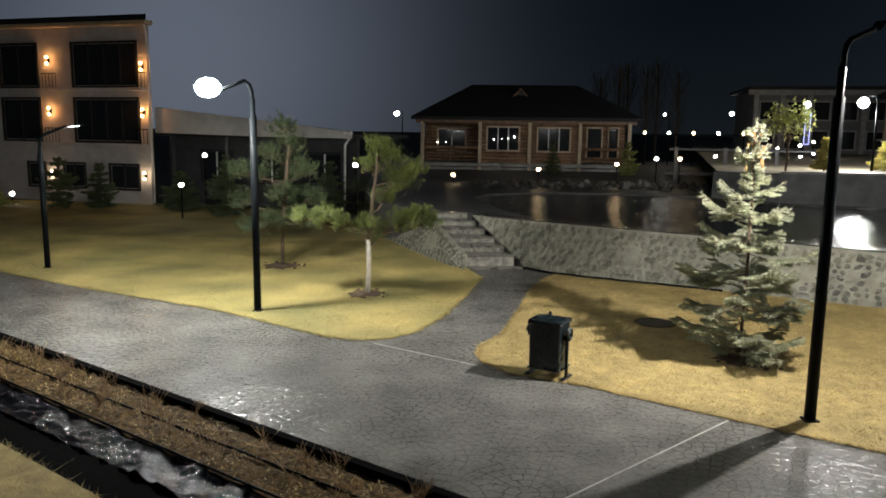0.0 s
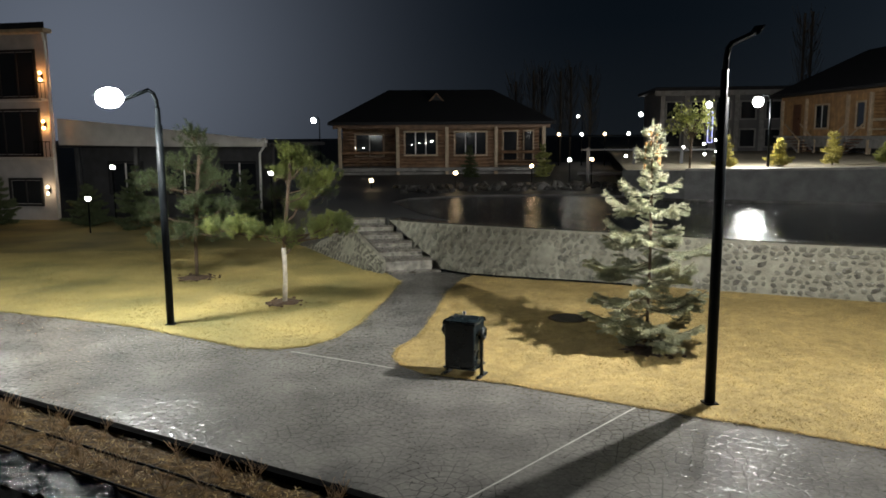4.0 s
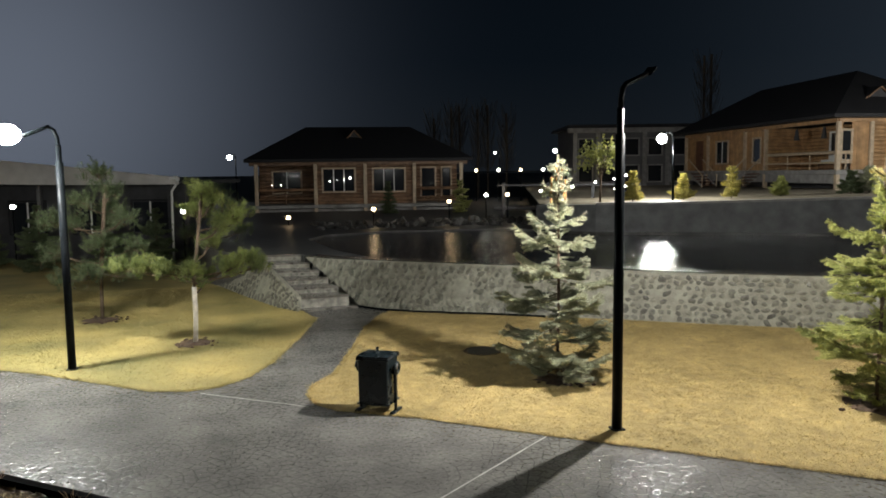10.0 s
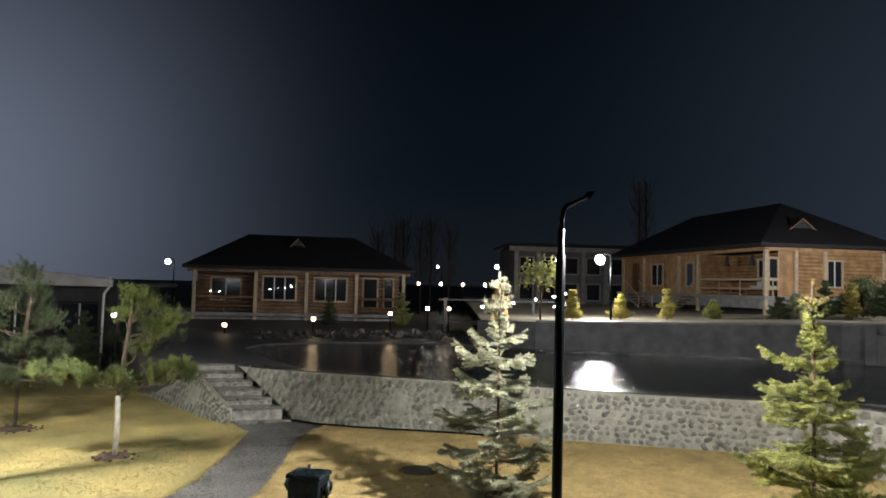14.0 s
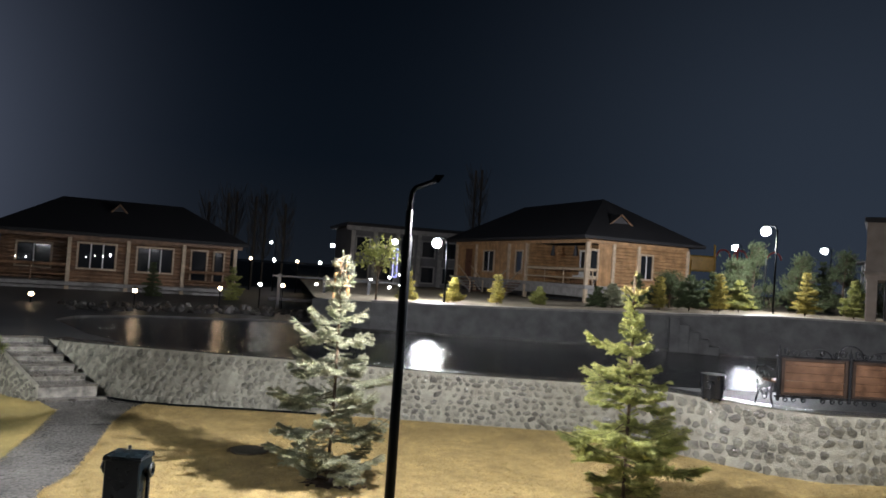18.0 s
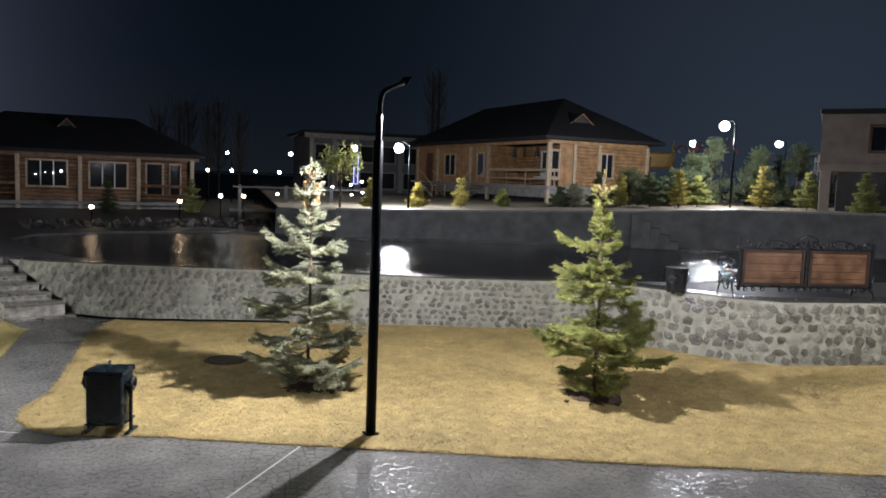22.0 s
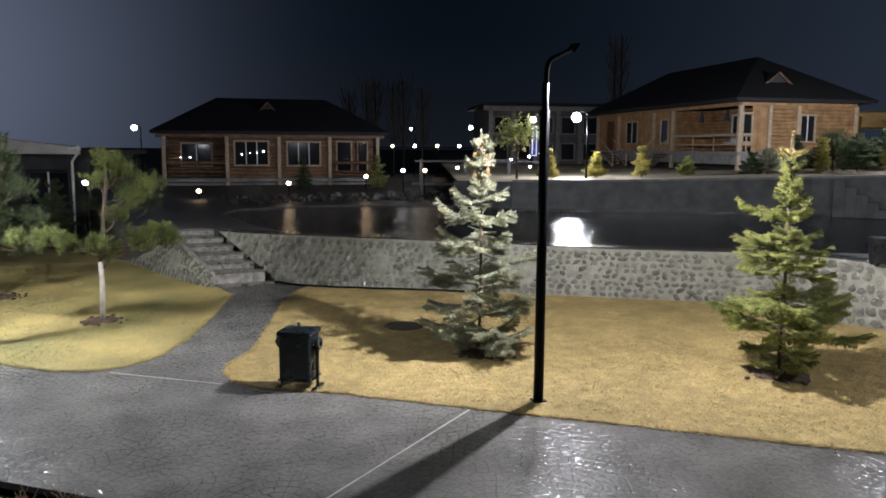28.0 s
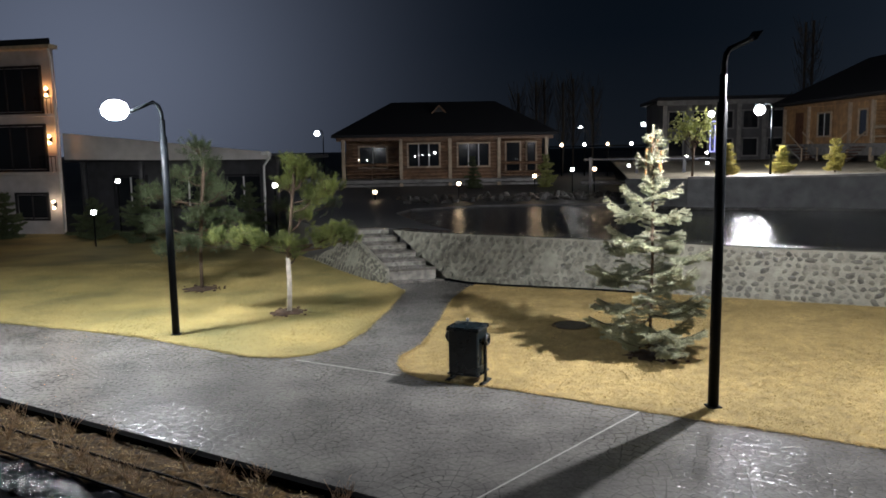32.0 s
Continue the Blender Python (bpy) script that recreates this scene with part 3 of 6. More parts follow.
# left stone bank of the stairs
BANK_LO = [(-2.6, 24.2), (-1.45, 21.4), (-0.72, 19.55), (0.02, 17.95), (0.46, 17.30)]
BANK_HI = [(-1.9, 24.4), (-0.9, 21.8), (-0.60, 20.5), (-0.06, 18.6), (0.45, 17.45)]
BANK_Z = [1.0, 1.0, 1.0, 0.72, 0.33]
tagged(link("wall_stairs", wall_body(BANK_LO, BANK_HI, BANK_Z, 0.1), MORTAR), "sloping field-stone bank beside the stairs", "wall", kind="structure")

# ---- street lamps ----


def lamp_post(name, x, y, head, height, label, rise=0.2, size=0.2, dome=True):
    """A black square-section post with a bent arm and a flat lamp head."""
    post = empty(name, Matrix.Translation((x, y, 0.0)), label, "street lamp", "path lamps")
    arm = Vector(head) - Vector((x, y, 0))
    flat = Vector((arm.x, arm.y, 0)).normalized()
    part("pole", tube([(0, 0, -0.1), (0, 0, height * 0.5), (0, 0, height - 0.28)], 0.042, 12), BLACK, post, smooth=True)
    part("sleeve", rod((0, 0, -0.05), (0, 0, height * 0.86), 0.064, 0.060, 14), BLACK, post, smooth=True)
    part("base_plate", box((0.16, 0.16, 0.02), (0, 0, 0.02), 0.004), BLACK, post)
    pts = [Vector((0, 0, height - 0.3)), Vector((0, 0, height - 0.16)) + flat * 0.01, Vector((0, 0, height - 0.05)) + flat * 0.05, Vector((0, 0, height + 0.01)) + flat * 0.13]
    end = arm - flat * size * 0.9
    end.z = arm.z - rise * size * 0.8
    pts += [pts[-1].lerp(end, f) for f in (0.4, 0.8, 1.0)]
    part("arm", tube(pts, 0.032, 10), BLACK, post, smooth=True)
    yaw = math.atan2(flat.y, flat.x)
    tilt = Matrix.Rotation(yaw, 4, "Z") @ Matrix.Rotation(-rise, 4, "Y")
    if dome:
        part("lamp_head", rod(arm + tilt.to_3x3() @ Vector((0, 0, -0.015)), arm + tilt.to_3x3() @ Vector((0, 0, 0.015)), size, size * 0.9, 20), BLACK, post)
        glow = part("led_panel", rod(arm + tilt.to_3x3() @ Vector((0, 0, -0.022)), arm + tilt.to_3x3() @ Vector((0, 0, -0.016)), size * 0.85, None, 20), PANEL, post, "bright white diode panel")
        # the lamp's glare put into shape: a glowing ellipsoid round the flat panel
        bm = bmesh.new()
        bmesh.ops.create_uvsphere(bm, u_segments=18, v_segments=10, radius=size * 0.85, matrix=Matrix.Translation(arm - Vector((0, 0, 0.01))) @ Matrix.Diagonal((1, 1, 0.78, 1)))
        part("lens", bm, LENS, post, "glowing white lamp lens as large as its glare", True).visible_shadow = False
    else:
        part("lamp_head", box((size * 2.6, 0.13, 0.018), arm, 0.005, rot=tilt), BLACK, post)
        glow = part("led_panel", box((size * 1.5, 0.09, 0.004), arm + tilt.to_3x3() @ Vector((0.01, 0, -0.0125)), rot=tilt), PANEL, post, "bright white diode panel")
    glow.visible_shadow = False
    return post


lamp_post("street_lamp", 4.17, 8.15, LAMP_1, 4.2, "tall black street lamp on the lawn edge, arm dripping", 0.6, 0.08, False)
lamp_post("street_lamp", 11.6, 3.3, LAMP_4, 4.2, "tall black street lamp on the lawn edge", 0.6, 0.08, False)
lamp_post("street_lamp", -3.29, 12.98, LAMP_2, 3.98, "black street lamp with a glaring white head", 0.15, 0.245)
# lamp taken as off: the glowing panel on this post is added
lamp_post("street_lamp", -9.0, 16.78, LAMP_3, 3.0, "black street lamp beside the path before the hotel", 0.1, 0.16, False)


def terrace_lamp(p, ground, label, r=0.15, glow=None):
    """A lamp whose pole stands a little beside its head."""
    ob = empty("street_lamp", Matrix.Translation((p.x, p.y, ground)), label, "street lamp", "terrace lamps")
    h = p.z - ground
    to = Vector((-p.x, -p.y, 0)).normalized()
    q = Vector((-to.y, to.x, 0)) * 0.45 + to * 0.2
    up = Vector((0, 0, 1))
    part("pole", rod(q - up * 0.1, q + up * h, 0.05, 0.04), BLACK, ob, smooth=True)
    part("arm", tube([q + up * (h - 0.05), q * 0.8 + up * (h + 0.16), up * (h + 0.18)], 0.03), BLACK, ob, smooth=True)
    part("lamp_head", rod(up * (h + 0.13), up * (h + 0.19), 0.17, 0.10, 16), BLACK, ob)
    bm = bmesh.new()
    bmesh.ops.create_uvsphere(bm, u_segments=14, v_segments=8, radius=r, matrix=Matrix.Translation((0, 0, h - 0.06)) @ Matrix.Diagonal((1, 1, 0.95, 1)))
    g = part("lamp_glass", bm, glow or SOFTLAMP, ob, "glowing white lamp glass", True)
    g.visible_shadow = False
    return ob


terrace_lamp(LAMP_R, 2.03, "lit street lamp on the far terrace", 0.2)
terrace_lamp(LAMP_F, 2.42, "lit street lamp beside the young conifers", 0.22)
terrace_lamp(Vector((46.07, 38.55, 6.6)), 2.3, "distant lit street lamp", 0.26)
terrace_lamp(Vector((49.64, 33.82, 6.64)), 2.3, "distant lit street lamp", 0.26)
terrace_lamp(Vector((24.54, 65.6, 5.05)), 1.5, "far lit street lamp beyond the cabins", 0.2)
terrace_lamp(Vector((22.05, 77.0, 5.17)), 0.0, "far lit street lamp beyond the cabins", 0.15)
terrace_lamp(Vector((-3.87, 59.9, 4.55)), 0.9, "far lit street lamp behind the cabin", 0.22)


def bollard(x, y, z, ground, glow, label, r=0.095):
    ob = empty("bollard_lamp", Matrix.Translation((x, y, ground)), label, "bollard lamp", "bollard lamps")
    h = z - ground
    part("stem", rod((0, 0, -0.05), (0, 0, h - r), 0.028, 0.024), BLACK, ob, smooth=True)
    part("collar", rod((0, 0, h - r - 0.02), (0, 0, h - r + 0.02), 0.06, 0.06), BLACK, ob, smooth=True)
    bm = bmesh.new()
    bmesh.ops.create_uvsphere(bm, u_segments=12, v_segments=8, radius=r, matrix=Matrix.Translation((0, 0, h)))
    g = part("globe", bm, glow, ob, "glowing lamp globe", True)
    g.visible_shadow = False
    part("cap", rod((0, 0, h + r * 0.8), (0, 0, h + r + 0.05), r * 0.8, 0.02), BLACK, ob, smooth=True)


for x, y, z, g, w in ((0.34, 32.0, 1.36, 0.98, BULBW), (3.85, 31.2, 1.68, 1.0, BULBW), (7.28, 32.1, 1.90, 1.0, BULBW), (9.31, 33.4, 2.11, 1.0, BULB), (10.07, 32.5, 2.14, 1.0, BULBW), (15.1, 42.4, 1.98, 1.0, BULB),
                      (-9.45, 29.7, 2.13, 0.0, BULB), (-3.29, 27.6, 1.93, 0.0, BULB), (-9.3, 26.5, 1.19, 0.0, BULB), (-17.6, 30.5, 0.45, 0.0, BULB)):
    bollard(x, y, z, g, w, "short garden lamp glowing beside the pond" if x > -1 else "short garden lamp glowing before the hotel")

for x, y, z in ((18.45, 42.2, 2.46), (17.21, 42.72, 2.21), (19.47, 41.74, 2.66), (20.06, 41.46, 2.87), (20.10, 41.44, 2.23), (19.52, 41.72, 2.07)):
    bollard(x, y, z, 1.2, BULB, "small white garden lamp near the lit sign", 0.085)

# ---- litter bin ----
BINM = mat("bin_enamel", (0.006, 0.010, 0.012), 0.28, vary=0.3, bump=0.15, bump_scale=60, fine=0.004)


def ring_points(r, turns, n, c=(0, 0, 0), grow=0.0, start=0.0):
    """A scroll in the xz plane."""
    return [(c[0] + (r - grow * k / n) * math.cos(start + 2 * math.pi * turns * k / n), c[1], c[2] + (r - grow * k / n) * math.sin(start + 2 * math.pi * turns * k / n)) for k in range(n + 1)]


bin_ = empty("litter_bin", pose(1.40, 9.62, 0.01, 0, 0, -30) @ Matrix.Scale(1.06, 4), "black metal litter bin with scroll brackets on two feet", "litter bin")
part("body", box((0.40, 0.34, 0.56), (0, 0, 0.41), 0.012), BINM, bin_)
part("bottom_rim", box((0.43, 0.37, 0.025), (0, 0, 0.125), 0.005), BINM, bin_)
part("top_rim", box((0.44, 0.38, 0.03), (0, 0, 0.695), 0.006), BINM, bin_)
bm = box((0.43, 0.37, 0.02), (0, 0, 0.722), 0.004)
bmesh.ops.create_cone(bm, cap_ends=True, segments=4, radius1=0.24, radius2=0.10, depth=0.03, matrix=Matrix.Translation((0, 0, 0.745)) @ Matrix.Rotation(radians(45), 4, "Z"))
lid = part("lid", bm, BINM, bin_)
bm = rod((0, 0, 0.75), (0, 0, 0.785), 0.012, 0.012)
bmesh.ops.create_uvsphere(bm, u_segments=12, v_segments=8, radius=0.024, matrix=Matrix.Translation((0, 0, 0.80)))
part("knob", bm, mat("worn_steel", (0.5, 0.5, 0.5), 0.25, 1.0), lid, "bright steel knob", True)
for sx in (-1, 1):
    part("side_post", box((0.035, 0.035, 0.60), (sx * 0.235, 0, 0.30), 0.005), BINM, bin_)
    part("foot", box((0.06, 0.30, 0.025), (sx * 0.235, 0, 0.0125), 0.004), BINM, bin_)
    s = tube([(sx * 0.262, -p[0], p[2]) for p in ring_points(0.085, 1.4, 22, (0, 0, 0.56), 0.05)], 0.019, 6)
    part("scroll", s, BINM, bin_, smooth=True)
    part("pivot", rod((sx * 0.2, 0, 0.50), (sx * 0.27, 0, 0.50), 0.022), BINM, bin_, smooth=True)

# ---- bench, planter, manhole on the platform ----
WOODP = mat("varnished_plank", (0.095, 0.048, 0.026), 0.4, vary=0.35, scale=4, second=(0.13, 0.068, 0.036), bump=0.25, bump_scale=30)
DARKFRAME = mat("dark_varnish", (0.03, 0.018, 0.012), 0.4, vary=0.3, scale=5, bump=0.2)
IRON = mat("wet_wrought_iron", (0.010, 0.011, 0.013), 0.3, vary=0.3, bump=0.4, bump_scale=70, fine=0.006)
bench_yaw = math.degrees(math.atan2(-1.08, 2.45))
bench = empty("garden_bench", pose(12.06, 8.97, 1.16, 0, 0, bench_yaw) @ Matrix.Diagonal((1.15, 1.15, 1.06, 1)), "forged iron garden bench with varnished wooden back panels", "bench")
W = 2.5
for i in range(2):
    x0 = 0.13 + i * 1.18
    for k in range(5):
        part("back_plank", box((1.12, 0.028, 0.126), (x0 + 0.56, 0.02, 0.298 + k * 0.1285), 0.004), WOODP, bench)
    for sx in (-1, 1):
        part("panel_frame", box((0.06, 0.02, 0.64), (x0 + 0.56 + sx * 0.525, -0.002, 0.555), 0.004), DARKFRAME, bench)
    for z in (0.26, 0.85):
        part("panel_frame", box((0.99, 0.02, 0.05), (x0 + 0.56, -0.002, z), 0.004), DARKFRAME, bench)
for k in range(3):
    part("seat_plank", box((W - 0.2, 0.12, 0.035), (W / 2, 0.14 + k * 0.14, 0.44), 0.006), WOODP, bench)
for i in range(3):
    x = 0.10 + i * 1.18
    part("back_post", box((0.045, 0.05, 0.86), (x, 0.0, 0.57), 0.006), IRON, bench)
    part("finial", rod((x, 0, 1.0), (x, 0, 1.09), 0.016, 0.004), IRON, bench, smooth=True)
for z in (0.215, 0.895):
    part("rail", box((W - 0.05, 0.035, 0.035), (0.06 + (W - 0.1) / 2, -0.005, z), 0.005), IRON, bench)
for i in range(2):
    x = 0.10 + i * 1.18 + 0.59
    part("crest_arch", tube([(x + 0.27 * math.cos(a), 0, 0.915 + 0.13 * math.sin(a)) for a in np.linspace(0, math.pi, 14)], 0.015, 6), IRON, bench, smooth=True)
    for sx in (-1, 1):
        for off, r, z, turn in ((0.47, 0.062, 0.975, 0.5), (0.35, 0.05, 0.965, 2.6), (0.12, 0.045, 0.965, 0.5)):
            pts = [(x + sx * (p[0] - x), p[1], p[2]) for p in ring_points(r, 1.4, 20, (x + off, 0, z), r * 0.65, turn)]
            part("crest_scroll", tube(pts, 0.013, 6), IRON, bench, smooth=True)
        for off in (0.16, 0.32, 0.46):
            part("apron_scroll", tube(ring_points(0.045, 1.2, 16, (x + sx * off, 0, 0.165), 0.028, 2.0), 0.011, 6), IRON, bench, smooth=True)
part("crest_arch", tube([(1.28 + 0.2 * math.cos(a), 0, 0.96 + 0.17 * math.sin(a)) for a in np.linspace(0, math.pi, 14)], 0.015, 6), IRON, bench, "taller middle arch of the crest", True)
for x in (0.0, W):
    part("leg", tube([(x, -0.02, 0.43), (x, 0.02, 0.2), (x, -0.06, 0.0)], 0.018, 8), IRON, bench, smooth=True)
    part("leg", tube([(x, 0.46, 0.43), (x, 0.42, 0.2), (x, 0.50, 0.0)], 0.018, 8), IRON, bench, smooth=True)
    part("leg_scroll", tube([(x, 0.22 + p[0], p[2]) for p in ring_points(0.11, 1.5, 24, (0, 0, 0.2), 0.07)], 0.012, 6), IRON, bench, smooth=True)
    for dy, dz, r in ((0.10, 0.52, 0.075), (0.30, 0.54, 0.065), (0.40, 0.30, 0.07), (0.08, 0.28, 0.06)):
        part("side_scroll", tube([(x, dy + p[0], p[2]) for p in ring_points(r, 1.4, 18, (0, 0, dz), r * 0.6)], 0.011, 6), IRON, bench, smooth=True)
    part("armrest", tube([(x, 0.0, 0.66), (x, 0.28, 0.70), (x, 0.46, 0.66), (x, 0.50, 0.57), (x, 0.44, 0.52)], 0.017, 8), IRON, bench, smooth=True)

planter = empty("round_bin", pose(11.60, 9.90, 1.155, 0, 0, 0), "black round metal bin with forged scrolls", "litter bin")
bm = bmesh.new()
bmesh.ops.create_cone(bm, cap_ends=True, segments=24, radius1=0.19, radius2=0.21, depth=0.42, matrix=Matrix.Translation((0, 0, 0.25)))
part("body", bm, IRON, planter, smooth=False)
part("rim", rod((0, 0, 0.455), (0, 0, 0.485), 0.225, 0.225, 24), IRON, planter)
for a in range(4):
    m = Matrix.Rotation(a * math.pi / 2 + 0.4, 3, "Z")
    part("scroll", tube([tuple(m @ Vector((0.235, p[0], p[2]))) for p in ring_points(0.09, 1.4, 20, (0, 0, 0.27), 0.06)], 0.011, 6), IRON, planter, smooth=True)
    part("foot", box((0.05, 0.05, 0.06), tuple(m @ Vector((0.15, 0, 0.02))), 0.008), IRON, planter)

cover = empty("manhole_cover", Matrix.Translation((3.62, 12.5, 0.02)), "round dark manhole cover set in the lawn", "manhole cover")
part("ring", rod((0, 0, -0.03), (0, 0, -0.004), 0.36, 0.355, 28), SOIL, cover)
part("lid", rod((0, 0, -0.02), (0, 0, 0.002), 0.30, 0.295, 28), mat("cast_iron", (0.07, 0.062, 0.045), 0.5, 0.6, bump=0.5), cover)

# joints of the paving, a thread proud of the slab
JOINT = mat("pale_joint", (0.34, 0.33, 0.30), 0.5, vary=0.3, bump=0.3)
for name, a, b in (("joint_1", (3.25, 8.14), (0.4, 5.62)), ("joint_2", (-1.05, 11.05), (0.48, 10.02)), ("joint_3", (0.62, 15.05), (1.78, 15.0))):
    a, b = Vector(a), Vector(b)
    side = (b - a).normalized() * 0.010
    side = Vector((-side.y, side.x)) * (0.5 if name == "joint_3" else 1)
    tagged(link(name, prism([a - side, b - side, b + side, a + side], -0.05, 0.004), JOINT if name != "joint_3" else BLACK), "straight joint in the stamped paving", "joint", kind="structure")
for k, n in ((1, 4.57), (2, 4.15)):
    pts = [(*sn(s, n), 0.026) for s in np.arange(-14, 9.0, 0.25)]
    tagged(link("drip_pipe", tube(pts, 0.014, 8), BLACK, smooth=True), "thin black irrigation pipe lying on the bed", "pipe", "irrigation pipes")

hose = [Vector((x - 0.05, y - 0.10, 0.03)) for x, y in [(1.90, 17.62)] + FACE_LO[:6]]
hose = [p.lerp(q, f) + Vector((0.02 * math.sin(7 * f + i), 0.02 * math.cos(5 * f + i), 0)) for i, (p, q) in enumerate(zip(hose, hose[1:])) for f in (0.0, 0.33, 0.67)]
tagged(link("hose", tube(hose, 0.028, 8), BLACK, smooth=True), "black rubber hose lying along the wall foot", "hose")

# ---- plants ----
rng = np.random.default_rng(7)
NEEDLE_BLUE = mat("blue_needles", (0.335, 0.355, 0.25), 0.6, vary=0.25, scale=3, second=(0.45, 0.455, 0.32), bump=0, island=0.35)
NEEDLE_GREEN = mat("green_needles", (0.27, 0.30, 0.10), 0.6, vary=0.3, scale=3, second=(0.42, 0.43, 0.155), bump=0, island=0.4)
NEEDLE_PINE = mat("pine_needles", (0.13, 0.165, 0.055), 0.6, vary=0.3, scale=2, second=(0.22, 0.25, 0.075), bump=0, island=0.4)
NEEDLE_GOLD = mat("golden_needles", (0.35, 0.315, 0.08), 0.6, vary=0.3, scale=3, second=(0.45, 0.39, 0.12), bump=0, island=0.4)
NEEDLE_DARK = mat("dark_needles", (0.105, 0.135, 0.065), 0.6, vary=0.3, scale=3, bump=0, island=0.4)
for needle in (NEEDLE_BLUE, NEEDLE_GREEN, NEEDLE_PINE, NEEDLE_GOLD, NEEDLE_DARK):
    nt = needle.node_tree
    pb = nt.nodes["Principled BSDF"]
    thin, mix = nt.nodes.new("ShaderNodeBsdfTranslucent"), nt.nodes.new("ShaderNodeMixShader")
    nt.links.new(pb.inputs["Base Color"].links[0].from_socket, thin.inputs["Color"])
    mix.inputs["Fac"].default_value = 0.4
    nt.links.new(pb.outputs["BSDF"], mix.inputs[1])
    nt.links.new(thin.outputs["BSDF"], mix.inputs[2])
    nt.links.new(mix.outputs["Shader"], nt.nodes["Material Output"].inputs["Surface"])
SHOOT = mat("pale_shoot", (0.50, 0.43, 0.17), 0.6, vary=0.2, scale=5, bump=0, island=0.3)
CONE = mat("tan_cones", (0.30, 0.165, 0.06), 0.7, vary=0.3, scale=20, bump=0.4, island=0.3)
BARK = mat("bark", (0.10, 0.07, 0.045), 0.9, vary=0.4, scale=12, bump=1.0, bump_scale=50)
LIME = mat("limewash", (0.46, 0.42, 0.35), 0.8, vary=0.25, scale=9, bump=0.6)


def needle_mesh(name, segs, per_m, length, width, material, lean=0.8):
    """Thin three-sided blades set round many twigs."""
    segs = np.array(segs, float)
    p0, p1 = segs[:, 0], segs[:, 1]
    ln = np.linalg.norm(p1 - p0, axis=1)
    cnt = np.maximum(3, (ln * per_m).astype(int))
    idx = np.repeat(np.arange(len(segs)), cnt)
    t = rng.random(len(idx))[:, None]
    base = p0[idx] * (1 - t) + p1[idx] * t
    axis = ((p1 - p0) / np.maximum(ln, 1e-6)[:, None])[idx]
    r = rng.normal(size=(len(idx), 3))
    r -= axis * (r * axis).sum(1)[:, None]
    r /= np.linalg.norm(r, axis=1)[:, None]
    way = axis * lean + r
    way /= np.linalg.norm(way, axis=1)[:, None]
    ll = length * rng.uniform(0.65, 1.15, (len(idx), 1))
    side = np.cross(way, rng.normal(size=(len(idx), 3)))
    side /= np.linalg.norm(side, axis=1)[:, None]
    v = np.stack([base - side * width, base + side * width, base + way * ll], 1).reshape(-1, 3)
    me = bpy.data.meshes.new(name)
    n = len(idx)
    me.vertices.add(3 * n)
    me.vertices.foreach_set("co", v.ravel())
    me.loops.add(3 * n)
    me.loops.foreach_set("vertex_index", np.arange(3 * n))
    me.polygons.add(n)
    me.polygons.foreach_set("loop_start", np.arange(0, 3 * n, 3))
    me.polygons.foreach_set("loop_total", np.full(n, 3))
    me.update()
    me.validate()
    me.materials.append(material)
    return me


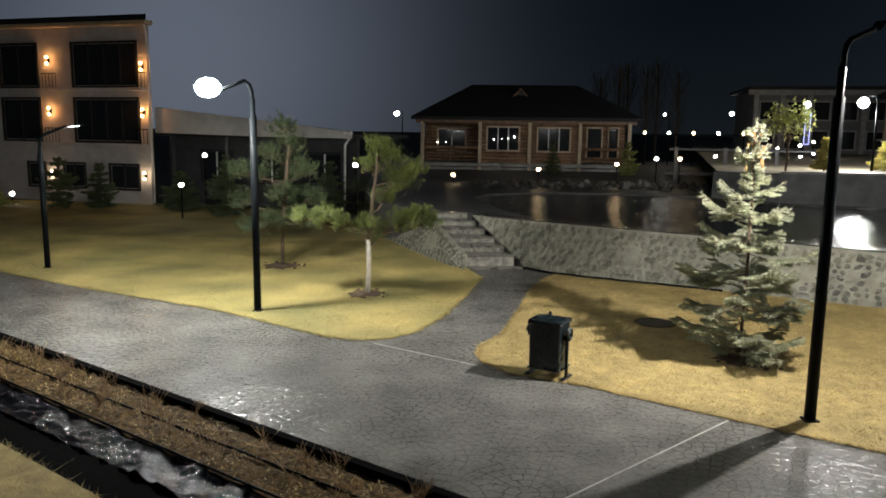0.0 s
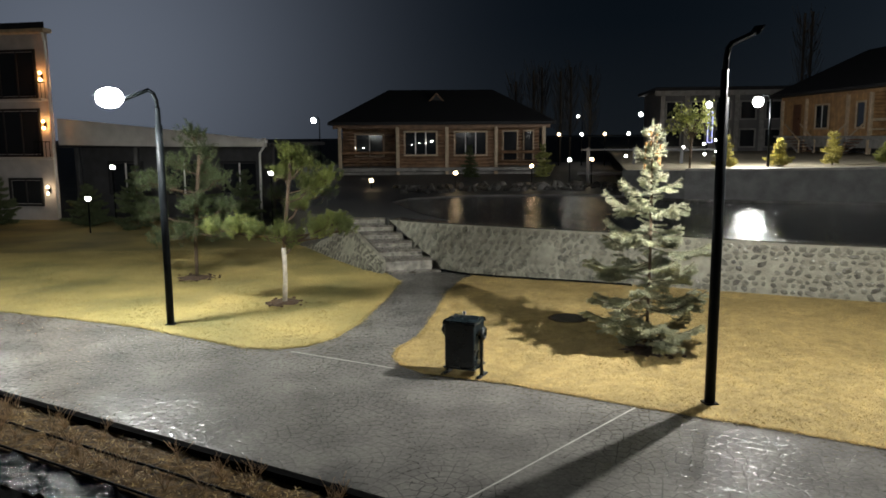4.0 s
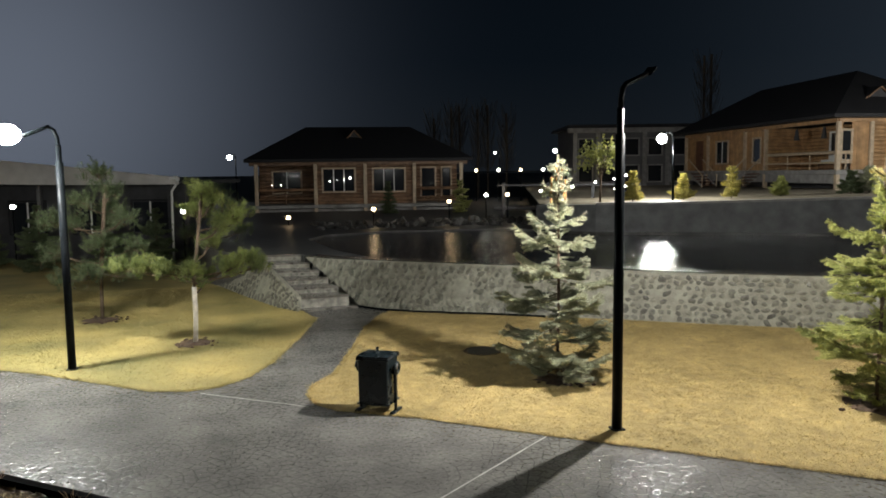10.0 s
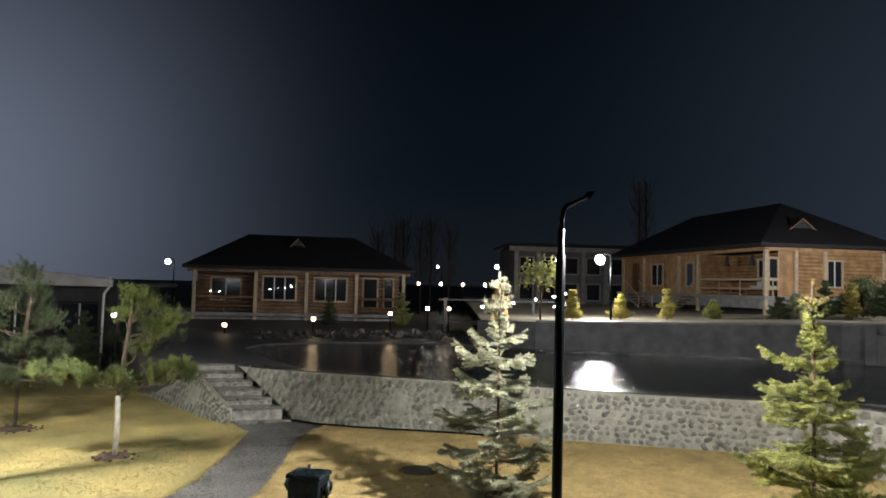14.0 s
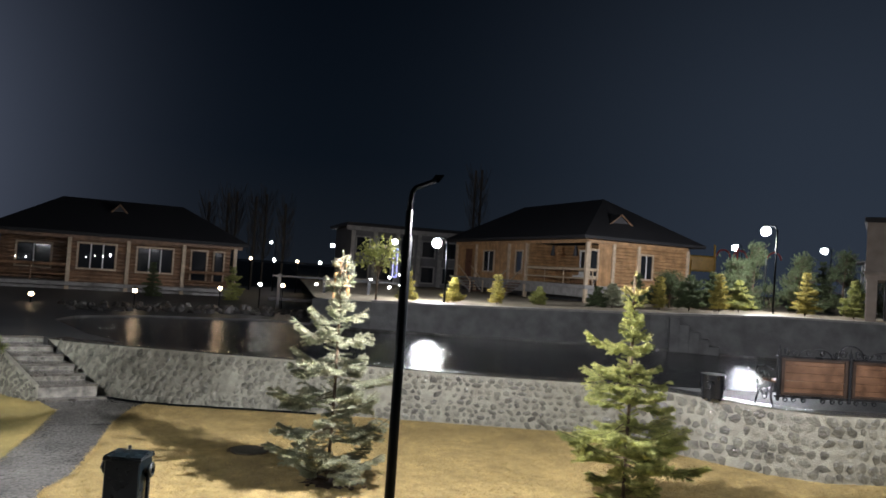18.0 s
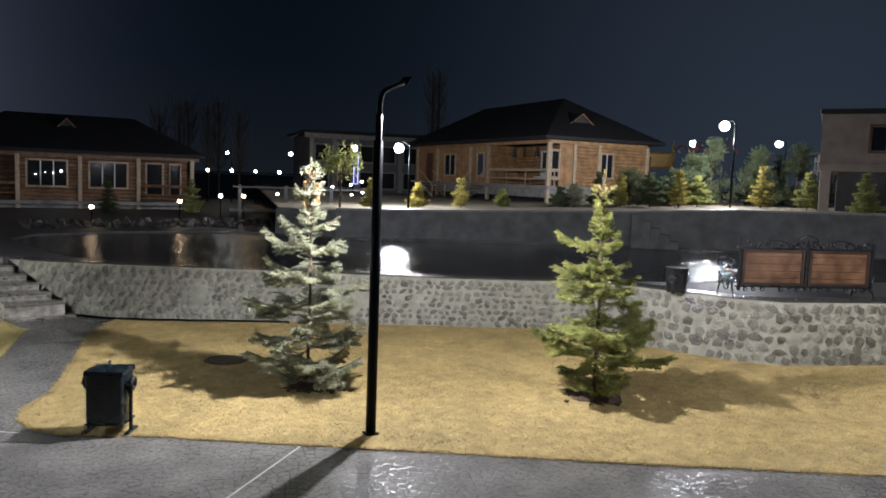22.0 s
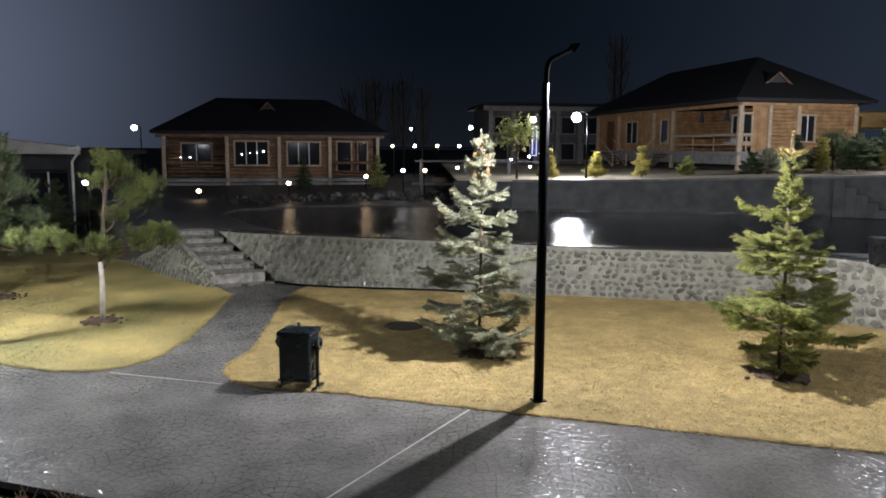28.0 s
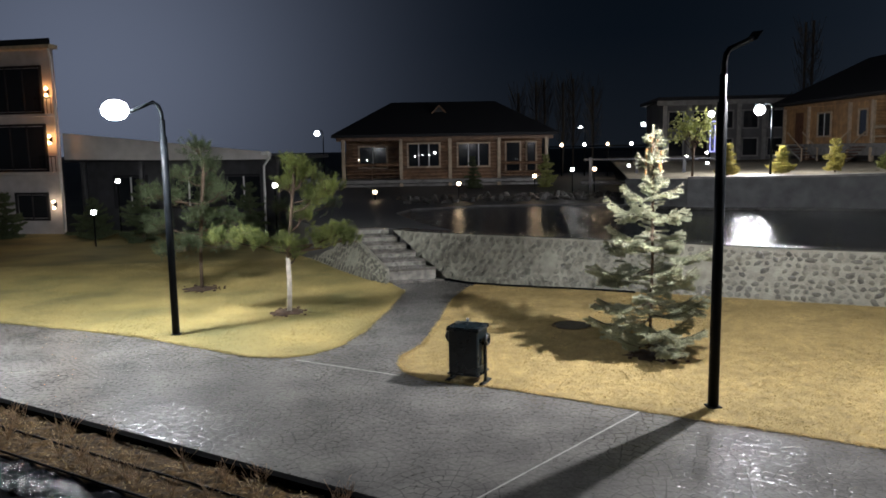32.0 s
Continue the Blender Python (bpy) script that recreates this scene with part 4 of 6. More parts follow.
def spruce(place, height, profile, label, needles, leader=0.0, whorls=13, per=7, dens=260, cones=False, clear=0.15, droop=0.12, seed=1, nl=0.035, nw=0.0042, sparse=0.0, fill=110):
    """A young spruce: profile gives the branch length at fractions of the height."""
    rd = random.Random(seed)
    tree = empty("spruce_tree", Matrix.Translation(place), label, "spruce tree")
    part("trunk", tube([(0, 0, -0.1), (0.02, 0, height * 0.4), (0.0, 0.01, height * 0.98)], 0.024, 8), BARK, tree, smooth=True)
    segs, wood, lead = [], bmesh.new(), []
    fr, ra = zip(*profile)
    near = nw < 0.006
    for w in range(whorls):
        hw = clear + (1 - clear - leader / height - 0.03) * (w + rd.uniform(-0.4, 0.4) * near) / (whorls - 1)
        n = per if hw < 0.8 else max(4, per - 2)
        tier = rd.uniform(0.70, 1.14)
        for k in range(n):
            if rd.random() < sparse:
                continue
            h = max(0.05, hw + rd.uniform(-0.022, 0.022))
            L = float(np.interp(h, fr, ra)) * tier * rd.uniform(0.45, 1.2)
            a = 2 * math.pi * (k + rd.uniform(-0.3, 0.3)) / n + w * 2.4
            up = rd.uniform(-0.20, 0.20) + (0.75 if h > 0.82 else 0.25 if h > 0.6 else 0.02)
            d = Vector((math.cos(a), math.sin(a), 0))
            z0 = h * height
            pts = [Vector((0, 0, z0)) + d * (L * f) + Vector((0, 0, L * (up * f - droop * math.sin(f * math.pi) + 0.12 * f * f))) for f in (0, 0.25, 0.5, 0.75, 1.0)]
            tube(pts, 0.008, 4, wood)
            side = Vector((-d.y, d.x, 0))
            for q0, q1 in zip(pts, pts[1:]):
                segs.append((q0, q1) if q0 is not pts[0] else (q0.lerp(q1, 0.6), q1))
            gap = 0.07 if near else 0.085
            m = max(3, int(L / gap))
            for j in range(1, m + 1):
                f = 0.25 + 0.75 * j / (m + 1)
                i = min(3, int(f * 4))
                b = pts[i].lerp(pts[i + 1], f * 4 - i)
                for sg in (-1, 1):
                    if near and rd.random() < 0.18:
                        continue
                    l2 = L * 0.46 * (1.12 - f) * rd.uniform(0.55, 1.2) + 0.045
                    way = (d * 0.85 + side * sg * rd.uniform(0.6, 0.95) + Vector((0, 0, rd.uniform(-0.28, 0.12)))).normalized()
                    e = b + way * l2
                    segs.append((b, e))
                    if l2 > 0.12:
                        for t in ((0.4, 0.7) if near else (0.5,)):
                            mid = b.lerp(e, t)
                            for s2 in (-1, 1):
                                segs.append((mid, mid + (way * 0.8 + way.cross(Vector((0, 0, 1))) * s2 * 0.7 + Vector((0, 0, rd.uniform(-0.2, 0.1)))).normalized() * l2 * (0.62 - 0.4 * t) * rd.uniform(0.7, 1.2)))
    for i in range(fill):
        f, a = rd.uniform(0.07, 0.93 - leader / height), rd.uniform(0, 6.283)
        l = min(0.26, float(np.interp(f, fr, ra)) * 0.5) * rd.uniform(0.6, 1.0)
        segs.append(((0, 0, f * height), (math.cos(a) * l, math.sin(a) * l, f * height + l * rd.uniform(-0.1, 0.5))))
    if near:
        for i in range(70):
            f, a = rd.uniform(0.70, 0.95 - leader / height), rd.uniform(0, 6.283)
            l = (0.95 - f) * 0.75 * rd.uniform(0.5, 1.0) + 0.06
            segs.append(((0, 0, f * height), (math.cos(a) * l, math.sin(a) * l, f * height + l * rd.uniform(0.2, 0.7))))
    for f in np.linspace(0.5, 0.97 - leader / height, 12):
        segs.append(((0, 0, f * height), (0, 0, (f + 0.045) * height)))
    tagged(part("branchwork", wood, BARK, tree), kind="stuff")
    link_mesh("crown", needle_mesh("crown", [tuple(map(tuple, s)) for s in segs], dens, nl, nw, needles), None, tree)
    if leader:
        z1 = height - leader
        ls = [((0, 0, z1 - 0.05), (0, 0, height))]
        ls += [((0, 0, z1), (0.2 * math.cos(q), 0.2 * math.sin(q), z1 + 0.1 + 0.03 * (i % 2))) for i, q in enumerate(np.linspace(0.3, 6.0, 7))]
        link_mesh("leader_shoot", needle_mesh("leader_shoot", ls, 1600, 0.034, 0.006, SHOOT, 0.5), None, tree, "pale yellow leading shoot")
    if cones:
        for i in range(26):
            h = rd.uniform(0.83, 0.975)
            r = 0.05 + (0.98 - h) * 1.1 * rd.uniform(0.4, 1.0)
            a = rd.uniform(0, 6.28)
            c = Vector((r * math.cos(a), r * math.sin(a), h * height + rd.uniform(-0.03, 0.03)))
            part("cone", rod(c, c - Vector((0, 0, 0.075)), 0.017, 0.010, 7), CONE, tree, "tan hanging cone" if i == 0 else "")
    return tree


def soil_ring(x, y, r, seed):
    rd = random.Random(seed)
    bm = bmesh.new()
    c = bm.verts.new((0, 0, 0.035))
    rim = [bm.verts.new(((r * rd.uniform(0.5, 1.0)) * math.cos(a), (r * rd.uniform(0.5, 1.0)) * math.sin(a), 0.004)) for a in np.linspace(0, 2 * math.pi, 25)[:-1]]
    mid = [bm.verts.new((v.co.x * 0.6 + rd.uniform(-.03, .03), v.co.y * 0.6, 0.025 + rd.uniform(-0.015, 0.02))) for v in rim]
    for i in range(24):
        bm.faces.new((rim[i], rim[(i + 1) % 24], mid[(i + 1) % 24], mid[i]))
        bm.faces.new((mid[i], mid[(i + 1) % 24], c))
    for i in range(34):
        a, q, s = rd.uniform(0, 6.283), r * rd.uniform(0.3, 1.1), rd.uniform(0.012, 0.04)
        bmesh.ops.create_icosphere(bm, subdivisions=1, radius=s, matrix=Matrix.Translation((q * math.cos(a), q * math.sin(a), 0.015)) @ Matrix.Diagonal((1.3, 1, 0.7, 1)))
    ob = link("soil_ring", bm, SOIL, smooth=True)
    ob.location = (x, y, 0.02)
    tagged(ob, "ring of bare brown soil round a tree foot", "soil", "tree soil rings")


soil_ring(4.28, 10.37, 0.5, 1)
soil_ring(7.85, 8.12, 0.5, 2)
soil_ring(-1.5, 14.45, 0.42, 3)
soil_ring(-3.8, 17.4, 0.5, 4)
spruce((4.22, 10.37, 0.02), 3.35, [(0.03, 0.6), (0.12, 0.78), (0.24, 0.82), (0.36, 1.05), (0.46, 0.92), (0.56, 0.7), (0.66, 0.6), (0.74, 0.28), (0.8, 0.28), (0.88, 0.3), (0.93, 0.14), (1, 0.05)],
       "young blue spruce with pale needles and tan cones at its tip", NEEDLE_BLUE, 0.0, 14, 8, 900, True, 0.05, 0.10, 4, 0.032, 0.0040, 0.2, 80)
spruce((7.85, 8.12, 0.02), 3.38, [(0.03, 0.45), (0.12, 0.85), (0.2, 1.1), (0.3, 1.1), (0.4, 0.86), (0.47, 0.68), (0.55, 0.7), (0.6, 0.8), (0.66, 0.58), (0.72, 0.32), (0.78, 0.22), (0.84, 0.2), (0.88, 0.2), (1, 0.12)],
       "young green spruce with a yellow leading shoot", NEEDLE_GREEN, 0.36, 14, 8, 850, False, 0.05, 0.08, 5, 0.032, 0.0040, 0.16, 70)


def pine(place, label, limbs, height, needles, trunk_r=0.055, lime=0.0, dens=400, seed=2, nw=0.0035):
    """A young pine whose limbs end in tufts of long needles."""
    rd = random.Random(seed)
    tree = empty("pine_tree", Matrix.Translation(place), label, "pine tree")
    zs = [0, lime or height * 0.3, height * 0.6, height * 0.93]
    axis = [Vector((0.0, 0, -0.1)), Vector((0.02, 0, zs[1])), Vector((0.10, 0.02, zs[2])), Vector((0.22, 0.0, zs[3]))]
    if lime:
        part("limewashed_trunk", tube([axis[0], Vector((0.03, 0, lime * 0.5)), axis[1]], trunk_r, 10), LIME, tree, "trunk foot painted with white lime", True)
    bm = tube(axis[1:] if lime else axis, trunk_r * 0.7, 8)
    wood, segs = bmesh.new(), []
    for lx, ly, lz, size in limbs:
        end = Vector((lx, ly, lz))
        f = min(0.95, max(0.32, (lz - 0.25) / height))
        root = Vector((0.22 * f, 0, f * height))
        mid = root.lerp(end, 0.55) + Vector((0, 0, -0.06))
        tube([root, mid, end], 0.018, 5, wood)
        for i in range(int(170 * size)):
            c = end + Vector((rd.gauss(0, 0.5), rd.gauss(0, 0.5), rd.gauss(0, 0.36))) * size * 0.52
            tip = c + ((c - mid).normalized() * 0.5 + Vector((rd.uniform(-.5, .5), rd.uniform(-.5, .5), 0.75))).normalized() * rd.uniform(0.09, 0.17)
            segs.append((tuple(c), tuple(tip)))
            if i % 3 == 0:
                tube([mid.lerp(end, rd.uniform(0.4, 1)), c.lerp(end, 0.3), c], 0.006, 4, wood)
    part("trunk", bm, BARK, tree, smooth=True)
    tagged(part("branchwork", wood, BARK, tree), kind="stuff")
    link_mesh("crown", needle_mesh("crown", segs, dens, 0.085, nw, needles, 0.7), None, tree)
    return tree


pine((-1.5, 14.45, 0.02), "young pine with a limewashed trunk and tufted crown",
     [(-1.2, -0.2, 1.5, 0.36), (-0.85, -0.15, 1.5, 0.42), (-0.5, -0.1, 1.4, 0.36), (0.0, -0.3, 1.38, 0.4), (0.2, 0.1, 1.2, 0.34), (0.65, 0.0, 1.42, 0.46), (1.0, -0.05, 1.52, 0.44), (1.2, 0.1, 1.42, 0.3),
      (0.55, 0.0, 2.2, 0.46), (0.82, 0.05, 2.38, 0.42), (0.2, 0.0, 2.85, 0.42), (0.08, 0.1, 2.48, 0.42), (0.38, 0.0, 2.62, 0.36), (0.3, 0.3, 1.85, 0.34)], 3.0, NEEDLE_PINE, 0.046, 1.08)
pine((-3.8, 17.4, 0.02), "dark pine behind the street lamp", [(rd_x, rd_y, z, 0.55) for rd_x, rd_y, z in
     [(-0.7, 0, 0.9), (0.6, 0.1, 1.0), (-0.1, -0.5, 1.1), (-0.9, 0.1, 1.5), (0.7, 0, 1.6), (0.1, -0.4, 1.7), (-0.5, 0.2, 2.1), (0.5, 0.1, 2.2), (-0.2, -0.2, 2.6), (0.3, 0, 2.8), (0.1, 0, 3.2), (-0.9, 0, 2.2), (0.2, 0.4, 2.4)]], 3.2, NEEDLE_DARK, 0.06, 0.0, 260, 9)
pine((-1.9, 24.6, 0.02), "dark pine near the stone bank", [(x_, y_, z, 0.6) for x_, y_, z in
     [(-0.7, 0, 0.6), (0.6, 0.1, 0.7), (-0.1, -0.5, 1.1), (-0.9, 0.1, 1.3), (0.7, 0, 1.4), (0.1, -0.4, 1.8), (-0.5, 0.2, 2.0), (0.4, 0.1, 2.2), (0.1, 0, 2.6)]], 2.6, NEEDLE_DARK, 0.06, 0.0, 200, 11)


def shrub(place, h, r, needles, label, seed):
    """A small loose conifer."""
    ob = spruce(place, h, [(0.02, r * 0.8), (0.15, r * 1.05), (0.45, r * 0.8), (0.75, r * 0.45), (1, 0.1)], label, needles, 0.0, 9, 10, 130, False, 0.04, -0.04, seed, 0.075, 0.012, 0.0)
    ob.name = "conifer_shrub" if h < 1.6 else "young_conifer"
    return tagged(ob, category="conifer", group="terrace conifers")


for i, (x, y, z, h, r, nd, lab) in enumerate((
        (15.6, 26.9, 2.02, 0.95, 0.42, NEEDLE_GOLD, "round golden conifer on the terrace"), (17.75, 26.95, 2.05, 1.15, 0.42, NEEDLE_GOLD, "upright golden conifer on the terrace"),
        (20.1, 27.15, 2.08, 0.72, 0.42, NEEDLE_GREEN, "low rounded conifer on the terrace"), (13.2, 26.4, 2.0, 1.1, 0.42, NEEDLE_GOLD, "yellow-green conifer beside the lamp"),
        (23.3, 26.0, 2.2, 0.95, 0.7, NEEDLE_BLUE, "grey-blue conifer before the cabin corner"), (22.6, 26.2, 2.15, 0.8, 0.5, NEEDLE_DARK, "dark low conifer before the cabin corner"),
        (25.4, 25.2, 2.25, 1.4, 0.55, NEEDLE_GOLD, "golden spruce on the terrace"), (24.6, 25.8, 2.25, 1.5, 0.5, NEEDLE_DARK, "dark green spruce on the terrace"), (27.2, 26.8, 2.35, 1.2, 0.8, NEEDLE_DARK, "dark conifer behind the golden spruces"),
        (26.3, 22.6, 2.4, 1.5, 0.62, NEEDLE_GOLD, "bright yellow-green spruce near the lamp"), (28.0, 24.5, 2.4, 1.6, 0.8, NEEDLE_DARK, "dark pine behind the terrace lamp"), (30.5, 25.4, 2.4, 2.3, 0.9, NEEDLE_DARK, "dark pine behind the terrace lamp"),
        (29.8, 21.0, 2.45, 1.75, 0.62, NEEDLE_GOLD, "bright golden spruce near the lamp"), (30.6, 19.3, 2.45, 1.5, 0.7, NEEDLE_GREEN, "yellow-green spruce by the terrace edge"), (26.9, 14.8, 2.47, 1.36, 0.62, NEEDLE_GREEN, "yellow-green spruce by the terrace edge"),
        (27.6, 13.9, 2.47, 1.28, 0.6, NEEDLE_GREEN, "green spruce by the terrace edge"), (33.6, 24.0, 2.4, 2.6, 0.9, NEEDLE_DARK, "dark pine behind the terrace lamp"), (36.0, 24.5, 2.4, 2.6, 0.9, NEEDLE_DARK, "dark pine behind the terrace lamp"),
        (25.9, 23.9, 2.35, 1.4, 0.9, NEEDLE_DARK, "dark spreading pine on the terrace"), (28.0, 23.0, 2.4, 1.3, 0.7, NEEDLE_GREEN, "green conifer near the terrace lamp"),
        (5.6, 39.5, 0.98, 1.7, 0.5, NEEDLE_DARK, "dark little spruce before the cabin"), (9.4, 39.0, 0.98, 1.7, 0.6, NEEDLE_GREEN, "green conifer beside the cabin porch"),
        (-15.2, 29.6, 0.0, 1.9, 0.8, NEEDLE_DARK, "dark shrub before the hotel"), (-13.6, 29.6, 0.0, 1.7, 0.7, NEEDLE_DARK, "dark shrub before the hotel"), (-17.8, 29.2, 0.0, 0.9, 0.9, NEEDLE_GREEN, "low green shrub before the hotel"),
        (-10.2, 29.0, 0.0, 1.5, 0.9, NEEDLE_DARK, "dark shrub before the annex"), (-8.0, 27.5, 0.0, 2.2, 0.9, NEEDLE_DARK, "dark shrub before the annex"), (-5.6, 26.5, 0.0, 2.3, 0.9, NEEDLE_DARK, "dark shrub before the annex"), (-3.9, 25.5, 0.0, 2.1, 0.8, NEEDLE_DARK, "dark shrub before the annex"))):
    shrub((x, y, z), h, r, nd, lab, 20 + i)


def leaf_tree(place, h, r, label, seed, leaf):
    """A small broadleaf tree: forked limbs and a loose crown of leaves."""
    rd = random.Random(seed)
    ob = empty("broadleaf_tree", Matrix.Translation(place), label, "tree")
    part("trunk", tube([(0, 0, -0.1), (0.02, 0, h * 0.3), (0.03, 0.02, h * 0.6)], 0.045, 8), BARK, ob, smooth=True)
    wood, segs = bmesh.new(), []
    for i in range(16):
        a, f = rd.uniform(0, 6.283), rd.uniform(0.3, 1)
        end = Vector((r * math.cos(a) * rd.uniform(0.4, 1), r * math.sin(a) * rd.uniform(0.4, 1), h * (0.38 + 0.58 * f)))
        tube([Vector((0.02, 0, h * (0.25 + 0.3 * f))), end * 0.6 + Vector((0, 0, h * 0.2)), end], 0.014, 5, wood)
        for k in range(26):
            c = end + Vector((rd.gauss(0, 1), rd.gauss(0, 1), rd.gauss(0, 0.8))) * r * 0.28
            segs.append((tuple(c), tuple(c + Vector((rd.uniform(-.1, .1), rd.uniform(-.1, .1), rd.uniform(-.02, .12))))))
    part("branchwork", wood, BARK, ob)
    link_mesh("crown", needle_mesh("crown", segs, 70, 0.085, 0.03, leaf, 0.3), None, ob)


leaf_tree((12.1, 26.9, 1.98), 2.35, 0.75, "small broadleaf tree on the terrace edge", 3, NEEDLE_GREEN)

rdp = random.Random(77)
for x, y, h in ((29.6, 24.6, 2.2), (31.2, 24.9, 3.0), (32.6, 23.4, 2.6), (34.8, 22.6, 2.9), (37.2, 22.4, 2.8), (26.4, 25.6, 1.3)):
    limbs = []
    for k in range(17):
        f, a = 0.14 + 0.86 * k / 16, rdp.uniform(0, 6.283)
        q = (1.05 - f) * 0.95 + 0.10
        limbs.append((q * math.cos(a), q * math.sin(a), f * h, 0.7))
    pine((x, y, 2.36), "dark bushy pine behind the terrace lamp", limbs, h, NEEDLE_DARK, 0.06, 0.0, 85, int(x * 10), 0.011)

# twigs in the planting bed
rd = random.Random(12)
TWIG = mat("dry_twig", (0.30, 0.20, 0.11), 0.8, vary=0.4, scale=20, bump=0)
for i in range(80):
    s, n = -12 + i * 0.178 + rd.uniform(-0.15, 0.15), rd.choice((4.36, 4.78)) + rd.uniform(-0.12, 0.12)
    bm = bmesh.new()
    for k in range(rd.randint(7, 12)):
        a, l = rd.uniform(0, 6.283), rd.uniform(0.10, 0.30)
        d = Vector((math.cos(a) * 0.5, math.sin(a) * 0.5, 1)).normalized()
        b = d * l * 0.5
        tube([(0, 0, -0.03), b, d * l + Vector((rd.uniform(-.06, .06), rd.uniform(-.06, .06), 0))], 0.0024, 4, bm)
        tube([b, b + Vector((rd.uniform(-.1, .1), rd.uniform(-.1, .1), l * 0.35))], 0.0018, 4, bm)
    ob = link("dry_shrub", bm, TWIG)
    ob.location = (*sn(s, n), 0.0)
    tagged(ob, "leafless dry twigs of a small shrub in the bed", "shrub", "bed shrubs")

# dry leaves and straw lying in the bed
rl = np.random.default_rng(41)
nL = 9000
ss = rl.uniform(-13, 4.0, nL)
keep = rl.random(nL) < 0.35 + 0.65 * (np.sin(ss * 5.1) * np.sin(ss * 2.3 + 1) > 0.1)
lv = []
for s, n in zip(ss[keep], rl.uniform(4.2, 4.93, nL)[keep]):
    x, y = sn(s, n)
    a, l = rl.uniform(0, 6.283), rl.uniform(0.012, 0.045)
    z = rl.uniform(0.0, 0.045)
    dx, dy = math.cos(a) * l, math.sin(a) * l
    lv.append([(x - dy * 0.2, y + dx * 0.2, z), (x + dy * 0.2, y - dx * 0.2, z), (x + dx, y + dy, z + rl.uniform(-0.01, 0.03))])
me = bpy.data.meshes.new("leaf_litter")
me.from_pydata([p for t in lv for p in t], [], [(3 * i, 3 * i + 1, 3 * i + 2) for i in range(len(lv))])
me.materials.append(mat("dry_leaf", (0.26, 0.17, 0.065), 0.6, vary=0.3, scale=5, second=(0.38, 0.27, 0.10), bump=0, island=0.6))
tagged(new("leaf_litter", me), "dry leaves and straw scattered over the bed", "leaf litter", kind="stuff")

# grass blades


def blades(name, outline, count, h, label, seed, holes=(), limit=None, material=None):
    """Short blades spread over a plan outline."""
    r = np.random.default_rng(seed)
    o = np.array(outline)
    lo, hi = o.min(0), o.max(0)
    if limit:
        lo, hi = np.maximum(lo, limit[0]), np.minimum(hi, limit[1])
    pts = np.zeros((0, 2))
    while len(pts) < count:
        c = lo + (hi - lo) * r.random((count * 2, 2))
        inside = np.zeros(len(c), bool)
        j = len(o) - 1
        for i in range(len(o)):
            cond = ((o[i, 1] > c[:, 1]) != (o[j, 1] > c[:, 1])) & (c[:, 0] < (o[j, 0] - o[i, 0]) * (c[:, 1] - o[i, 1]) / (o[j, 1] - o[i, 1] + 1e-12) + o[i, 0])
            inside ^= cond
            j = i
        for x, y, q in holes:
            inside &= np.hypot(c[:, 0] - x, c[:, 1] - y) > q * (0.85 + 0.3 * r.random(len(c)))
        pts = np.vstack([pts, c[inside]])
    n = count
    tuft = pts[: count // 9][np.arange(n) % (count // 9)]
    loose = r.random(n) < 0.6
    pts = np.where(loose[:, None], pts[:count], tuft + r.normal(0, 0.018, (n, 2)))
    a = r.random(n) * 2 * np.pi
    hh = h * r.uniform(0.4, 1.2, n)
    w = 0.005
    base = np.column_stack([pts, np.full(n, 0.008)])
    side = np.column_stack([np.cos(a), np.sin(a), np.zeros(n)]) * w
    lean = np.column_stack([r.normal(0, 1.6, n) * hh, r.normal(0, 1.6, n) * hh, hh])
    v = np.stack([base - side, base + side, base + lean], 1).reshape(-1, 3)
    me = bpy.data.meshes.new(name)
    me.vertices.add(3 * n)
    me.vertices.foreach_set("co", v.ravel())
    me.loops.add(3 * n)
    me.loops.foreach_set("vertex_index", np.arange(3 * n))
    me.polygons.add(n)
    me.polygons.foreach_set("loop_start", np.arange(0, 3 * n, 3))
    me.polygons.foreach_set("loop_total", np.full(n, 3))
    me.update()
    me.materials.append(material or BLADE)
    ob = new(name, me)
    tagged(ob, label, "grass", kind="stuff")


def verge(pts, wide):
    """A narrow band along a line, as a plan outline."""
    p = [Vector(q) for q in pts]
    out = []
    for i, q in enumerate(p):
        t = (p[min(i + 1, len(p) - 1)] - p[max(i - 1, 0)]).normalized()
        out.append(Vector((-t.y, t.x)) * wide)
    return [tuple(a - b) for a, b in zip(p, out)] + [tuple(a + b) for a, b in reversed(list(zip(p, out)))]


HOLES = [(4.28, 10.37, 0.42), (7.85, 8.12, 0.42), (-1.5, 14.45, 0.36), (3.62, 12.5, 0.33), (4.17, 8.15, 0.15)]
blades("grass", LAWN_R, 360000, 0.023, "short dry yellow grass of the lawn below the wall", 1, HOLES, ((0, 4.2), (14.5, 17.2)))
blades("grass", LAWN_L, 200000, 0.026, "short yellow-green grass of the lawn by the pines", 2, HOLES, ((-14, 11), (1, 22)), GREENBLADE)
blades("grass", verge(LAWN_R[:15], 0.035), 9000, 0.03, "ragged dry grass overhanging the path edge", 4)
blades("grass", verge(LAWN_L[:12], 0.035), 9000, 0.03, "ragged grass overhanging the path edge", 5, (), None, GREENBLADE)
blades("grass", [sn(-9, 2.2), sn(1, 2.2), sn(1, 3.2), sn(-9, 3.26)], 9000, 0.06, "grass at the edge of the ditch", 3)

